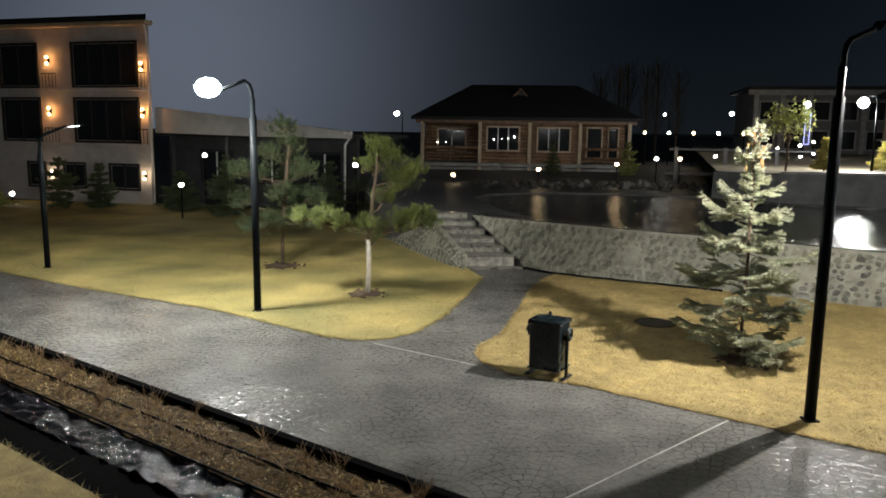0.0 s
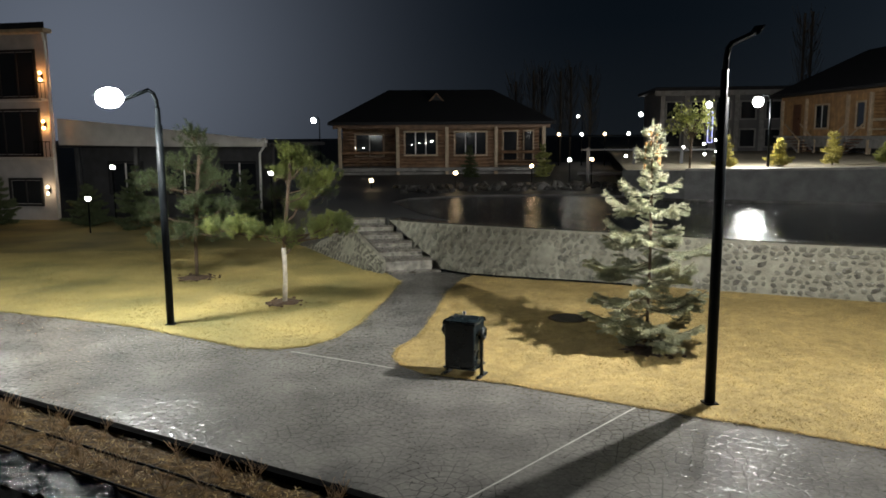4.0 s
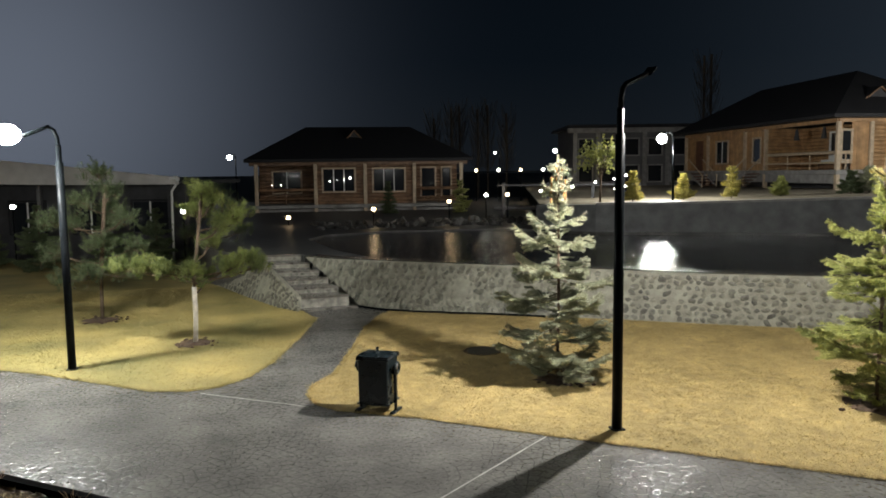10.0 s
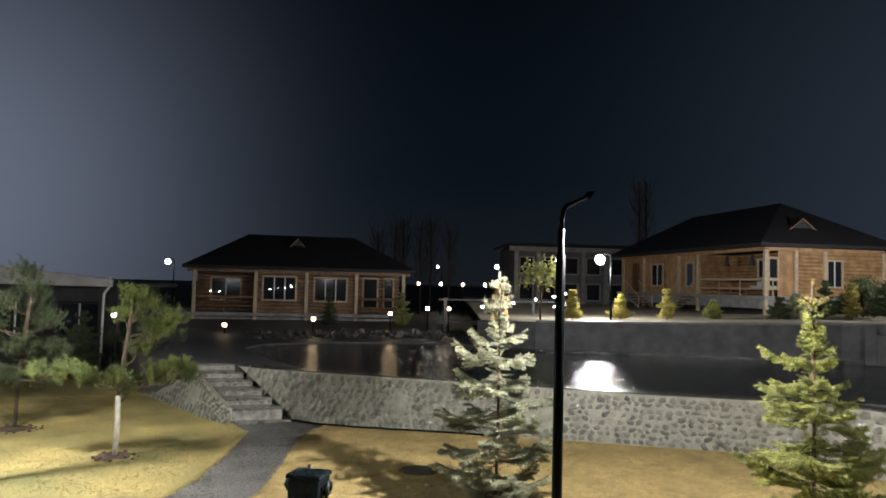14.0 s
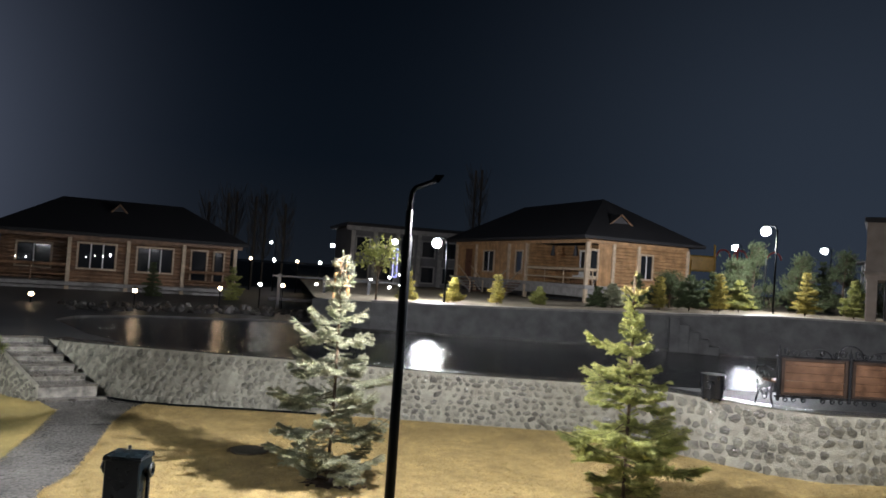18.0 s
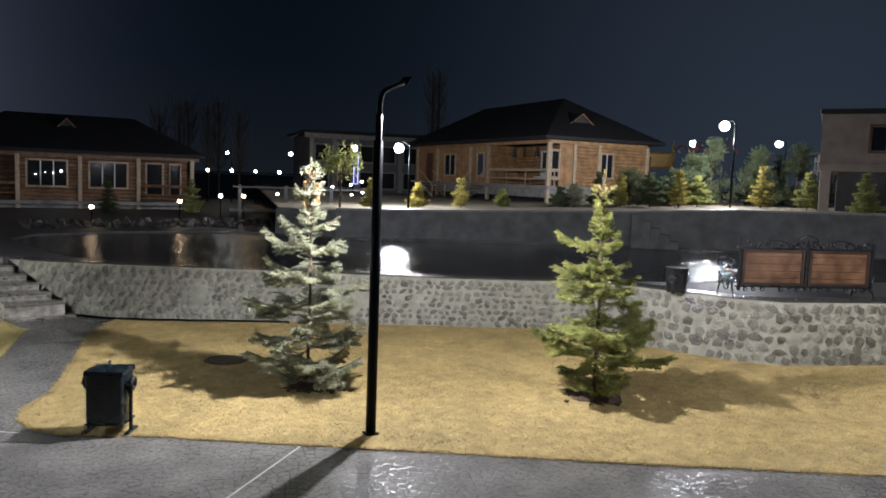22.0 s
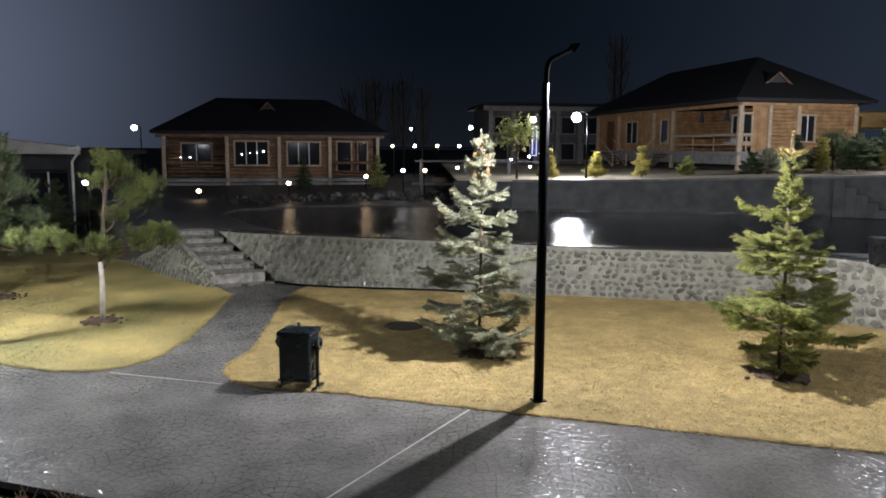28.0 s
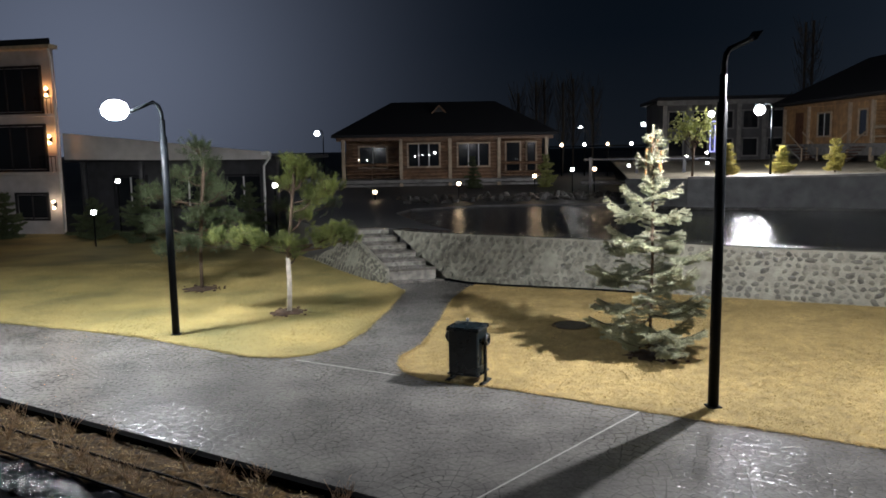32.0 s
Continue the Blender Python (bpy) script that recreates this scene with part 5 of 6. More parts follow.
# ---- buildings ----
CURTAIN = mat("pale_curtain", (0.6, 0.58, 0.54), 0.8, vary=0.1, bump=0.1)
SKIRT = mat("grey_skirting", (0.30, 0.29, 0.28), 0.7, vary=0.25, scale=3, bump=0.4)
# dark boards, also the painted shade under the large cabin
DARKWALL = mat("dark_boards_and_shade", (0.05, 0.05, 0.055), 0.6, vary=0.3, scale=3, bump=0.2)
REDWOOD = mat("brown_board", (0.16, 0.07, 0.04), 0.6, vary=0.3, scale=3, bump=0.2)


def logs(house, x0, x1, y, z0, z1, material, along="x", r=0.105):
    """A wall of round logs lying on one another."""
    n = max(1, round((z1 - z0) / (r * 1.8)))
    first = None
    for i in range(n):
        z = z0 + (i + 0.5) * (z1 - z0) / n
        if first is None:
            a, b = ((x0, y, 0), (x1, y, 0)) if along == "x" else ((y, x0, 0), (y, x1, 0))
            first = part("log", rod(a, b, (z1 - z0) / n * 0.54, None, 10), material, house)
            ob = first
        else:
            ob = new("log", first.data)
            ob.parent = house
        ob.location = (0, 0, z)


def window(parent, cx, cz, w, h, y, face, panes=3, curtain=False, frame_mat=None, axis="x", bar=None):
    """A framed window in a wall; face is the outward side (-1 or 1) along y."""
    fm = frame_mat or TRIMWOOD

    def at(px, py, pz):
        return (px, py, pz) if axis == "x" else (py, px, pz)

    def size(a, b, c):
        return (a, b, c) if axis == "x" else (b, a, c)

    win = new("window")
    win.parent = parent
    t = 0.09
    yo = y + face * 0.03
    for z, ww in ((cz + h / 2 + t / 2, w + 2 * t), (cz - h / 2 - t / 2, w + 2 * t)):
        part("frame", box(size(ww, 0.08, t), at(cx, yo, z), 0.006), fm, win)
    for sx in (-1, 1):
        part("frame", box(size(t, 0.08, h), at(cx + sx * (w / 2 + t / 2), yo, cz), 0.006), fm, win)
    for k in range(panes):
        pw = w / panes
        px = cx - w / 2 + pw * (k + 0.5)
        part("pane", box(size(pw - 0.05, 0.012, h - 0.04), at(px, y, cz)), GLASS, win)
        if k:
            part("mullion", box(size(0.06, 0.05, h), at(px - pw / 2, yo - face * 0.02, cz), 0.004), bar or WHITE, win)
    if curtain:
        for sx in (-1, 1):
            part("curtain", box(size(w * 0.2, 0.03, h), at(cx + sx * w * 0.38, y - face * 0.08, cz), 0.004), CURTAIN, win)
    return win


def rail(parent, a, b, z, name="railing", wood=None):
    """A wooden railing between two plan points."""
    wood = wood or TRIMWOOD
    a, b = Vector((*a, 0)), Vector((*b, 0))
    up = Vector((0, 0, 1))
    part(name, rod(a + up * (z + 0.85), b + up * (z + 0.85), 0.085, None, 8), wood, parent)
    part(name, rod(a + up * (z + 0.35), b + up * (z + 0.35), 0.045, None, 8), wood, parent)
    n = max(2, int((b - a).length / 1.6))
    for i in range(1, n):
        p = a.lerp(b, i / n)
        part("baluster", rod(p + up * z, p + up * (z + 0.83), 0.035, None, 8), wood, parent)


def slab_roof(x0, x1, y0, y1, z0, ridge, over=0.55, hip=2.5):
    """A hipped roof with thickness over a rectangle; its ridge runs along the longer side."""
    bm = bmesh.new()
    X0, X1, Y0, Y1 = x0 - over, x1 + over, y0 - over, y1 + over
    if X1 - X0 > Y1 - Y0:
        ym = (Y0 + Y1) / 2
        r0, r1 = (X0 + hip, ym, ridge), (X1 - hip, ym, ridge)
    else:
        xm = (X0 + X1) / 2
        r0, r1 = (xm, Y0 + hip, ridge), (xm, Y1 - hip, ridge)
    v = [bm.verts.new(p) for p in ((X0, Y0, z0), (X1, Y0, z0), (X1, Y1, z0), (X0, Y1, z0), r0, r1)]
    w = [bm.verts.new((p[0], p[1], z0 - 0.16)) for p in ((X0, Y0), (X1, Y0), (X1, Y1), (X0, Y1))]
    if X1 - X0 > Y1 - Y0:
        fs = ((0, 1, 5, 4), (1, 2, 5), (2, 3, 4, 5), (3, 0, 4))
    else:
        fs = ((0, 1, 4), (1, 2, 5, 4), (2, 3, 5), (3, 0, 4, 5))
    for f in fs:
        bm.faces.new([v[i] for i in f])
    for i in range(4):
        bm.faces.new((w[i], w[(i + 1) % 4], v[(i + 1) % 4], v[i]))
    bm.faces.new(w[::-1])
    bmesh.ops.recalc_face_normals(bm, faces=bm.faces)
    return bm


def dormer(parent, m, w, h, depth):
    """A small gable standing on a roof."""
    bm = bmesh.new()
    a = [bm.verts.new(m @ Vector(p)) for p in ((-w / 2, 0, 0), (w / 2, 0, 0), (0, 0, h))]
    b = [bm.verts.new(m @ Vector(p)) for p in ((-w / 2, depth, 0), (w / 2, depth, 0), (0, depth, h))]
    bm.faces.new(a)
    bm.faces.new(b[::-1])
    for i in range(3):
        bm.faces.new((a[i], a[(i + 1) % 3], b[(i + 1) % 3], b[i]))
    bmesh.ops.recalc_face_normals(bm, faces=bm.faces)
    g = part("dormer", bm, DARKWALL, parent)
    for sx in (-1, 1):
        part("barge_board", rod(m @ Vector((sx * (w / 2 + 0.25), -0.12, -0.2)), m @ Vector((0, -0.12, h + 0.05)), 0.05, None, 6), LOG, g)
        bm = bmesh.new()
        q = [bm.verts.new(m @ Vector(p)) for p in ((sx * (w / 2 + 0.3), -0.2, -0.2), (0, -0.2, h + 0.1), (0, depth, h + 0.1), (sx * (w / 2 + 0.3), depth, -0.2))]
        bm.faces.new(q)
        part("dormer_roof", bm, ROOF, g)


# cabin across the pond, front towards the water
cab = empty("log_cabin", pose(-1.4, 43.3, 0.0, 0, 0, -4.5), "brown log cabin with white-framed windows and open porches", "cabin")
F, E = 1.43, 3.72
X = {"l0": 0.0, "l1": 3.35, "p1": 6.15, "p2": 8.95, "p3": 11.75}
logs(cab, X["l1"], X["p2"], 0.12, F, E, LOG)
logs(cab, 0, X["p3"], 2.3, F, E, LOG)
part("wall", box((X["p3"], 0.2, E - F), (X["p3"] / 2, 7.4, (E + F) / 2)), REDWOOD, cab)
logs(cab, 0.1, 2.3, X["l1"], F, E, LOG, "y")
logs(cab, 0.1, 2.3, X["p2"], F, E, LOG, "y")
logs(cab, 2.3, 7.4, X["p3"] - 0.1, F, E, LOG, "y")
logs(cab, 2.3, 7.4, 0.1, F, E, LOG, "y")
part("floor", box((X["p3"] + 0.3, 7.8, 0.2), (X["p3"] / 2, 3.65, F - 0.1), 0.02), SKIRT, cab)
part("skirt", box((X["p3"], 0.1, 0.2), (X["p3"] / 2, 0.15, F - 0.35)), SKIRT, cab)
for x in (0.08, X["l1"], X["p1"], X["p2"], X["p3"] - 0.08):
    part("post", box((0.2, 0.2, E - 0.9), (x, -0.02, 0.9 + (E - 0.9) / 2), 0.02), TRIMWOOD, cab)
part("eave_beam", box((X["p3"] + 0.6, 0.16, 0.2), (X["p3"] / 2, 0.0, E + 0.02), 0.02), LOG, cab)
window(cab, 4.66, 2.80, 1.75, 1.25, 0.02, -1, 3, True)
window(cab, 7.50, 2.78, 1.75, 1.25, 0.02, -1, 3, True)
window(cab, 1.6, 2.7, 1.6, 1.2, 2.2, -1, 2)
window(cab, 10.0, 2.6, 0.8, 1.7, 2.2, -1, 1)
window(cab, 11.1, 2.6, 0.5, 1.7, 2.2, -1, 1)
rail(cab, (X["p2"], 0), (X["p3"], 0), F, "railing", LOG)
rail(cab, (0, 0), (X["l1"], 0), F, "railing", LOG)
part("roof", slab_roof(0, X["p3"], -0.2, 7.6, E + 0.28, 6.0, 0.5, 3.2), ROOF, cab)
dormer(cab, Matrix.Translation((5.6, 2.2, 4.65)), 1.8, 1.0, 2.2)
for x in np.arange(0.6, X["p3"], 1.9):
    part("pile", box((0.25, 0.25, 0.6), (x, 0.9, 1.1)), SKIRT, cab)

# glowing beads stand in for lamp reflections on the panes
for wx, wz, r, wy in ((4.15, 2.74, 0.035, -0.03), (4.58, 2.82, 0.02, -0.03), (4.95, 2.82, 0.024, -0.03), (5.30, 2.92, 0.055, -0.03), (1.25, 2.54, 0.035, 2.1), (0.75, 2.54, 0.024, 2.1)):
    bm = bmesh.new()
    bmesh.ops.create_uvsphere(bm, u_segments=10, v_segments=6, radius=r, matrix=Matrix.Translation((wx, wy, wz)))
    part("window_lamp", bm, BULB, cab, "small glowing bead for a lamp reflection in the window", True)
for x in (3.52, 4.45):
    part("light_strip", box((0.6, 0.06, 0.05), (x, 0.45, 1.02), 0.01), BULB, cab, "short white lamp strip under the floor")

# larger cabin on the terrace: local x towards its right side wall, y along its front
big = empty("log_cabin", pose(26.6, 31.9, 0.0, 0, 0, -5.2), "large golden log cabin with a deep porch and dark roof", "cabin")
F, E, WX, LY, PY, PD = 3.05, 5.40, 6.9, 17.0, 6.5, 2.2
G = 2.05
LOGB = mat("golden_log", (0.38, 0.22, 0.105), 0.45, vary=0.25, scale=3, second=(0.46, 0.28, 0.14), bump=0.3)
logs(big, 1.8, WX, 0.1, F, E, LOGB)
logs(big, 0.0, 0.25, 0.1, F, E, LOGB)
logs(big, 0.1, PY, PD, F, E, LOGB, "y")
BOARD = mat("golden_board", (0.40, 0.225, 0.095), 0.5, vary=0.25, scale=2.5, second=(0.47, 0.275, 0.125), bump=0.3, obj=0.12)
board = None
for k in range(70):
    if board is None:
        board = part("board", box((0.05, 0.146, E - F), (0.08, 0, (E + F) / 2), 0.008), BOARD, big)
        ob = board
    else:
        ob = new("board", board.data)
        ob.parent = big
    ob.location = (0, PY + 0.15 * (k + 0.5), 0)
for k in range(7):
    part("board", box((0.136, 0.05, E - F), (0.80 + 0.14 * k, 0.06, (E + F) / 2), 0.008), BOARD, big)
logs(big, 0.1, PD, PY, F, E, LOGB)
part("wall", box((WX, 0.2, E - F), (WX / 2, LY, (E + F) / 2)), REDWOOD, big)
part("wall", box((0.2, LY, E - F), (WX, LY / 2, (E + F) / 2)), REDWOOD, big)
part("floor", box((WX + 0.3, LY + 0.3, 0.22), (WX / 2, LY / 2, F - 0.11), 0.02), SKIRT, big)
part("skirt", box((0.1, LY, 0.5), (0.0, LY / 2, F - 0.42), 0.01), SKIRT, big)
part("skirt", box((WX, 0.1, 0.5), (WX / 2, 0.0, F - 0.42), 0.01), SKIRT, big)
# dark block stands for the shade below the open floor
part("plinth", box((WX - 2.2, LY - 2.2, F - G), (WX / 2 + 0.2, LY / 2 + 0.2, (F + G) / 2)), DARKWALL, big)
for x, y in ((0.0, 0.0), (0.0, PY), (1.72, 0.0), (3.4, 0.0), (0.0, 8.8), (0.0, 13.6), (0.0, 16.9), (WX, 0.0)):
    part("post", box((0.2, 0.2, E - G), (x, y, (E + G) / 2), 0.02), TRIMWOOD, big)
part("eave_beam", box((0.16, LY, 0.2), (0.0, LY / 2, E + 0.05), 0.02), LOGB, big)
part("eave_beam", box((WX, 0.16, 0.2), (WX / 2, 0.0, E + 0.05), 0.02), LOGB, big)
part("roof", slab_roof(0, WX, 0, LY, E + 0.32, 8.3, 0.7, 4.4), ROOF, big)
dormer(big, Matrix.Translation((2.7, 0.9, 5.9)), 3.3, 1.2, 3.4)
window(big, 0.46, 4.25, 0.45, 1.4, 0.05, -1, 1)
window(big, 3.95, 4.25, 0.8, 1.3, -0.02, -1, 2, True)
window(big, 1.7, 4.2, 0.9, 1.6, PD - 0.12, -1, 1, True, WHITE, "y")
window(big, 3.3, 4.2, 0.7, 1.6, PD - 0.12, -1, 1, True, WHITE, "y")
window(big, 7.4, 4.2, 0.8, 1.35, -0.02, -1, 1, False, None, "y")
window(big, 11.6, 4.2, 1.5, 1.35, -0.02, -1, 2, True, None, "y")
door = part("door", box((0.07, 0.95, 2.0), (0.02, 14.9, F + 1.0), 0.01), REDWOOD, big, "dark brown wooden door")
part("handle", rod((-0.05, 14.55, F + 1.0), (-0.05, 14.55, F + 1.16), 0.015, None, 8), BLACK, door)
rail(big, (0, 0.2), (0, PY - 0.2), F)
for y in (1.9, 4.3):
    part("lantern", rod((0.5, y, E - 0.75), (0.5, y, E - 0.15), 0.16, 0.06, 10), DARKWALL, big, "dark hanging porch lantern")
rail(big, (0.1, 0), (0.75, 0), F)
part("landing", box((1.1, 1.5, 0.1), (-0.55, 14.9, F - 0.05), 0.01), SKIRT, big)
for top, way in ((PY + 0.3, 1), (14.2, -1)):
    st = new("stair")
    st.parent = big
    for i in range(5):
        part("tread", box((0.95, 0.3, 0.05), (-0.55, top + way * (0.2 + i * 0.38), F - 0.2 - i * 0.18), 0.006), REDWOOD, st)
    for x in (-0.08, -1.05):
        part("handrail", rod((x, top, F + 0.75), (x, top + way * 2.0, G + 0.7), 0.045, None, 8), TRIMWOOD, st)
        part("stringer", rod((x, top, F - 0.15), (x, top + way * 2.0, G), 0.07, None, 6), SKIRT, st)
        part("newel", rod((x, top + way * 2.0, G - 0.1), (x, top + way * 2.0, G + 0.75), 0.05, None, 8), TRIMWOOD, st)
sofa = empty("porch_sofa", big.matrix_world @ pose(1.45, 2.5, F), "white-covered wicker sofa on the porch", "sofa")
part("seat", box((0.75, 1.5, 0.38), (0, 0, 0.21), 0.05), mat("wicker", (0.22, 0.12, 0.06), 0.7), sofa)
part("backrest", box((0.18, 1.5, 0.85), (0.3, 0, 0.44), 0.05), WHITE, sofa)
part("cushion", box((0.6, 1.2, 0.14), (-0.05, 0, 0.46), 0.05), WHITE, sofa)

# hotel at the left, three storeys; local x runs away from the corner
HOTEL = mat("mauve_render", (0.50, 0.47, 0.47), 0.8, vary=0.15, scale=2, bump=0.3)
hot = empty("hotel", pose(-11.95, 31.0, 0.0, 0, 0, 163.3), "three-storey pale rendered hotel with dark windows and wall lamps", "hotel")
HT = 7.35
part("wall", prism([(0, 0), (15, 0), (15, -9), (7.4, -9)], 0, HT), HOTEL, hot)
part("roof", prism([(-0.3, 0.5), (15.6, 0.5), (15.6, -9.4), (7.4, -9.4)], HT, HT + 0.22), ROOF, hot)
part("eave", box((15.6, 0.5, 0.16), (7.6, 0.2, HT - 0.06), 0.02), TRIMWOOD, hot)
part("downpipe", tube([(-0.02, 0.3, HT - 0.1), (0.0, 0.16, HT - 0.5), (0.0, 0.14, HT - 1.2), (0.0, 0.12, 0.1)], 0.05, 8), WHITE, hot, smooth=True)
for z in (5.70, 3.45):
    window(hot, 2.2, z, 3.1, 1.7, 0.01, 1, 4, False, ROOF, "x", ROOF)
    window(hot, 6.6, z, 1.9, 1.7, 0.01, 1, 2, False, ROOF, "x", ROOF)
    window(hot, 10.6, z, 1.9, 1.7, 0.01, 1, 2, False, ROOF, "x", ROOF)
    part("ledge", box((4.6, 0.5, 0.10), (2.4, 0.2, z - 1.0), 0.01), PLASTER, hot)
    for x in (0.35, 4.75):
        bal = part("balcony_rail", box((0.75, 0.03, 0.035), (x, 0.34, z - 0.35), 0.005), BLACK, hot)
        for k in range(5):
            part("bar", rod((x - 0.34 + k * 0.17, 0.34, z - 0.95), (x - 0.34 + k * 0.17, 0.34, z - 0.36), 0.012, None, 6), BLACK, bal)
window(hot, 1.45, 1.12, 1.35, 0.95, 0.01, 1, 2, True, ROOF, "x", ROOF)
window(hot, 4.0, 1.12, 1.0, 0.95, 0.01, 1, 2, False, ROOF, "x", ROOF)
window(hot, 6.0, 1.12, 0.8, 0.95, 0.01, 1, 1, False, ROOF, "x", ROOF)
ORANGE = (1.0, 0.24, 0.02)
GLOWO = mat("amber_glow", (1.0, 0.55, 0.2), emit=24)
for x, z, c in ((0.33, 5.6, ORANGE), (5.0, 5.9, ORANGE), (0.36, 3.76, ORANGE), (5.05, 3.8, ORANGE), (0.4, 1.2, (1.0, 0.75, 0.5)), (5.1, 1.15, (1.0, 0.75, 0.5))):
    sc = new("wall_lamp")
    sc.parent = hot
    part("backplate", box((0.1, 0.06, 0.24), (x, 0.05, z), 0.01), BLACK, sc)
    for dz in (-0.13, 0.13):
        bm = bmesh.new()
        bmesh.ops.create_uvsphere(bm, u_segments=10, v_segments=6, radius=0.06, matrix=Matrix.Translation((x, 0.14, z + dz)))
        part("bulb", bm, GLOWO if c is ORANGE else BULBW, sc, "glowing bulb", True).visible_shadow = False
    w = hot.matrix_world @ Vector((x, 0.2, z))
    lamp("wall_lamp_light", "POINT", w, 5 if c is ORANGE else 4, c, None, 0.05)

# low annex with a pale fascia
ann = empty("annex", pose(-12.0, 31.2, 0.0, 0, 0, -16.5), "low dark annex with a pale roof fascia and downpipe", "annex")
bm = bmesh.new()
prof = [(0.1, 2.97, 4.0), (4.9, 2.88, 3.52), (8.75, 2.86, 3.12)]
lo = [bm.verts.new((x, 0, a)) for x, a, b in prof] + [bm.verts.new((x, 0.25, a)) for x, a, b in prof]
hi = [bm.verts.new((x, 0, b)) for x, a, b in prof] + [bm.verts.new((x, 0.25, b)) for x, a, b in prof]
for i in range(2):
    bm.faces.new((lo[i], lo[i + 1], hi[i + 1], hi[i]))
    bm.faces.new((hi[i], hi[i + 1], hi[i + 4], hi[i + 3]))
    bm.faces.new((lo[i + 3], lo[i], hi[i], hi[i + 3])) if i == 0 else None
    bm.faces.new((lo[i], lo[i + 3], lo[i + 4], lo[i + 1]))
bm.faces.new((lo[2], lo[5], hi[5], hi[2]))
part("fascia", bm, PLASTER, ann)
part("wall", box((8.4, 0.25, 2.95), (4.2, 1.6, 1.47)), DARKWALL, ann)
part("roof", box((9.0, 6, 0.15), (4.4, 3.2, 2.92)), ROOF, ann)
part("gutter", tube([(8.5, -0.05, 3.08), (8.8, -0.06, 3.12)], 0.06), WHITE, ann)
part("downpipe", tube([(8.8, -0.05, 3.1), (8.62, 0.2, 2.85), (8.4, 0.3, 2.6), (8.38, 0.3, 1.2), (8.38, 0.3, 0.0)], 0.045, 8), WHITE, ann, smooth=True)
for x in (0.6, 3.2, 5.9, 8.3):
    part("post", box((0.16, 0.16, 2.95), (x, 0.4, 1.45), 0.01), DARKWALL, ann)
for x in (2.0, 4.6, 7.0):
    window(ann, x, 1.6, 1.4, 1.2, 1.46, -1, 2, False, ROOF)

# three-storey building far behind, with a lit sign
FARGREY = mat("dull_grey_render", (0.15, 0.145, 0.15), 0.8, vary=0.2, scale=1, bump=0.3)
far = empty("apartment_building", pose(21.7, 53.9, 0.0, 0, 0, -12), "pale three-storey building far behind the cabins", "building")
part("wall", box((26, 8, 4.8), (13, 4, 3.9)), FARGREY, far)
for k in range(9):
    part("pilaster", box((0.3, 0.2, 4.6), (0.1 + k * 1.75, -0.08, 3.8), 0.02), SKIRT, far)
part("roof", box((27, 9, 0.25), (13, 4, 6.45), 0.03), ROOF, far)
part("parapet", box((27, 0.3, 0.35), (13, -0.3, 6.15), 0.02), SKIRT, far)
for z in (2.9, 4.9):
    for k in range(7):
        window(far, 0.9 + k * 1.75, z, 1.0, 1.2, -0.02, -1, 1, False, SKIRT)
sign = empty("light_sign", pose(21.3, 45.2, 0.0, 0, 0, 0), "tall violet-lit sign on a white floodlit mast", "sign")
part("mast", rod((0, 0.15, 1.9), (0, 0.15, 5.0), 0.06), BLACK, sign)
VIOLET = mat("violet_glow", (0.45, 0.45, 1.0), emit=1.6)
part("board", box((0.30, 0.06, 1.85), (0.1, 0.02, 3.62), 0.01), mat("blue_board", (0.10, 0.11, 0.20), 0.4), sign, "dark blue sign board")
for x in (-0.05, 0.25):
    part("light_tube", box((0.045, 0.05, 1.9), (x, -0.04, 3.62), 0.01), VIOLET, sign, "violet light tube")
for z in (2.69, 4.55):
    part("light_tube", box((0.26, 0.05, 0.045), (0.1, -0.04, z), 0.01), VIOLET, sign, "violet light tube")
bm = bmesh.new()
bmesh.ops.create_uvsphere(bm, u_segments=12, v_segments=8, radius=0.2, matrix=Matrix.Translation((0, 0, 5.0)))
part("flood_lamp", bm, BULB, sign, "white flood lamp", True)

# building at the right edge of the terrace, upper storey jutting out
rb = empty("corner_building", pose(29.0, 17.9, 0.0, 0, 0, -59), "pale brown building whose upper storey juts out on pillars", "building")
BRICKY = mat("pinkish_render", (0.29, 0.245, 0.215), 0.8, vary=0.2, scale=2, bump=0.3)
part("upper_wall", box((8, 6, 2.25), (4.0, 3, 5.2)), BRICKY, rb)
part("lower_wall", box((7, 4.5, 1.9), (4.2, 3.8, 3.3)), DARKWALL, rb)
part("pillar", box((0.4, 0.4, 1.9), (0.25, 0.25, 3.3), 0.02), BRICKY, rb)
part("pillar", box((0.4, 0.4, 1.9), (4.4, 0.25, 3.3), 0.02), BRICKY, rb)
part("roof", box((8.2, 6.2, 0.2), (4.0, 3, 6.42), 0.02), ROOF, rb)
part("ledge", box((8.1, 0.12, 0.16), (4.0, -0.07, 4.32), 0.02), BRICKY, rb)
window(rb, 2.3, 5.35, 1.1, 0.95, -0.02, -1, 2, False, REDWOOD)
window(rb, 5.3, 5.35, 1.1, 0.95, -0.02, -1, 2, False, REDWOOD)

# open white stair beside the corner building
tower = empty("outdoor_stair", pose(42.5, 26.4, 2.3, 0, 0, -30), "narrow white outdoor stair with a small roof", "stair")
for k in range(9):
    part("tread", box((0.9, 0.3, 0.06), (0, 0.25 * k - 1.0, 0.25 + 0.22 * k), 0.01), WHITE, tower)
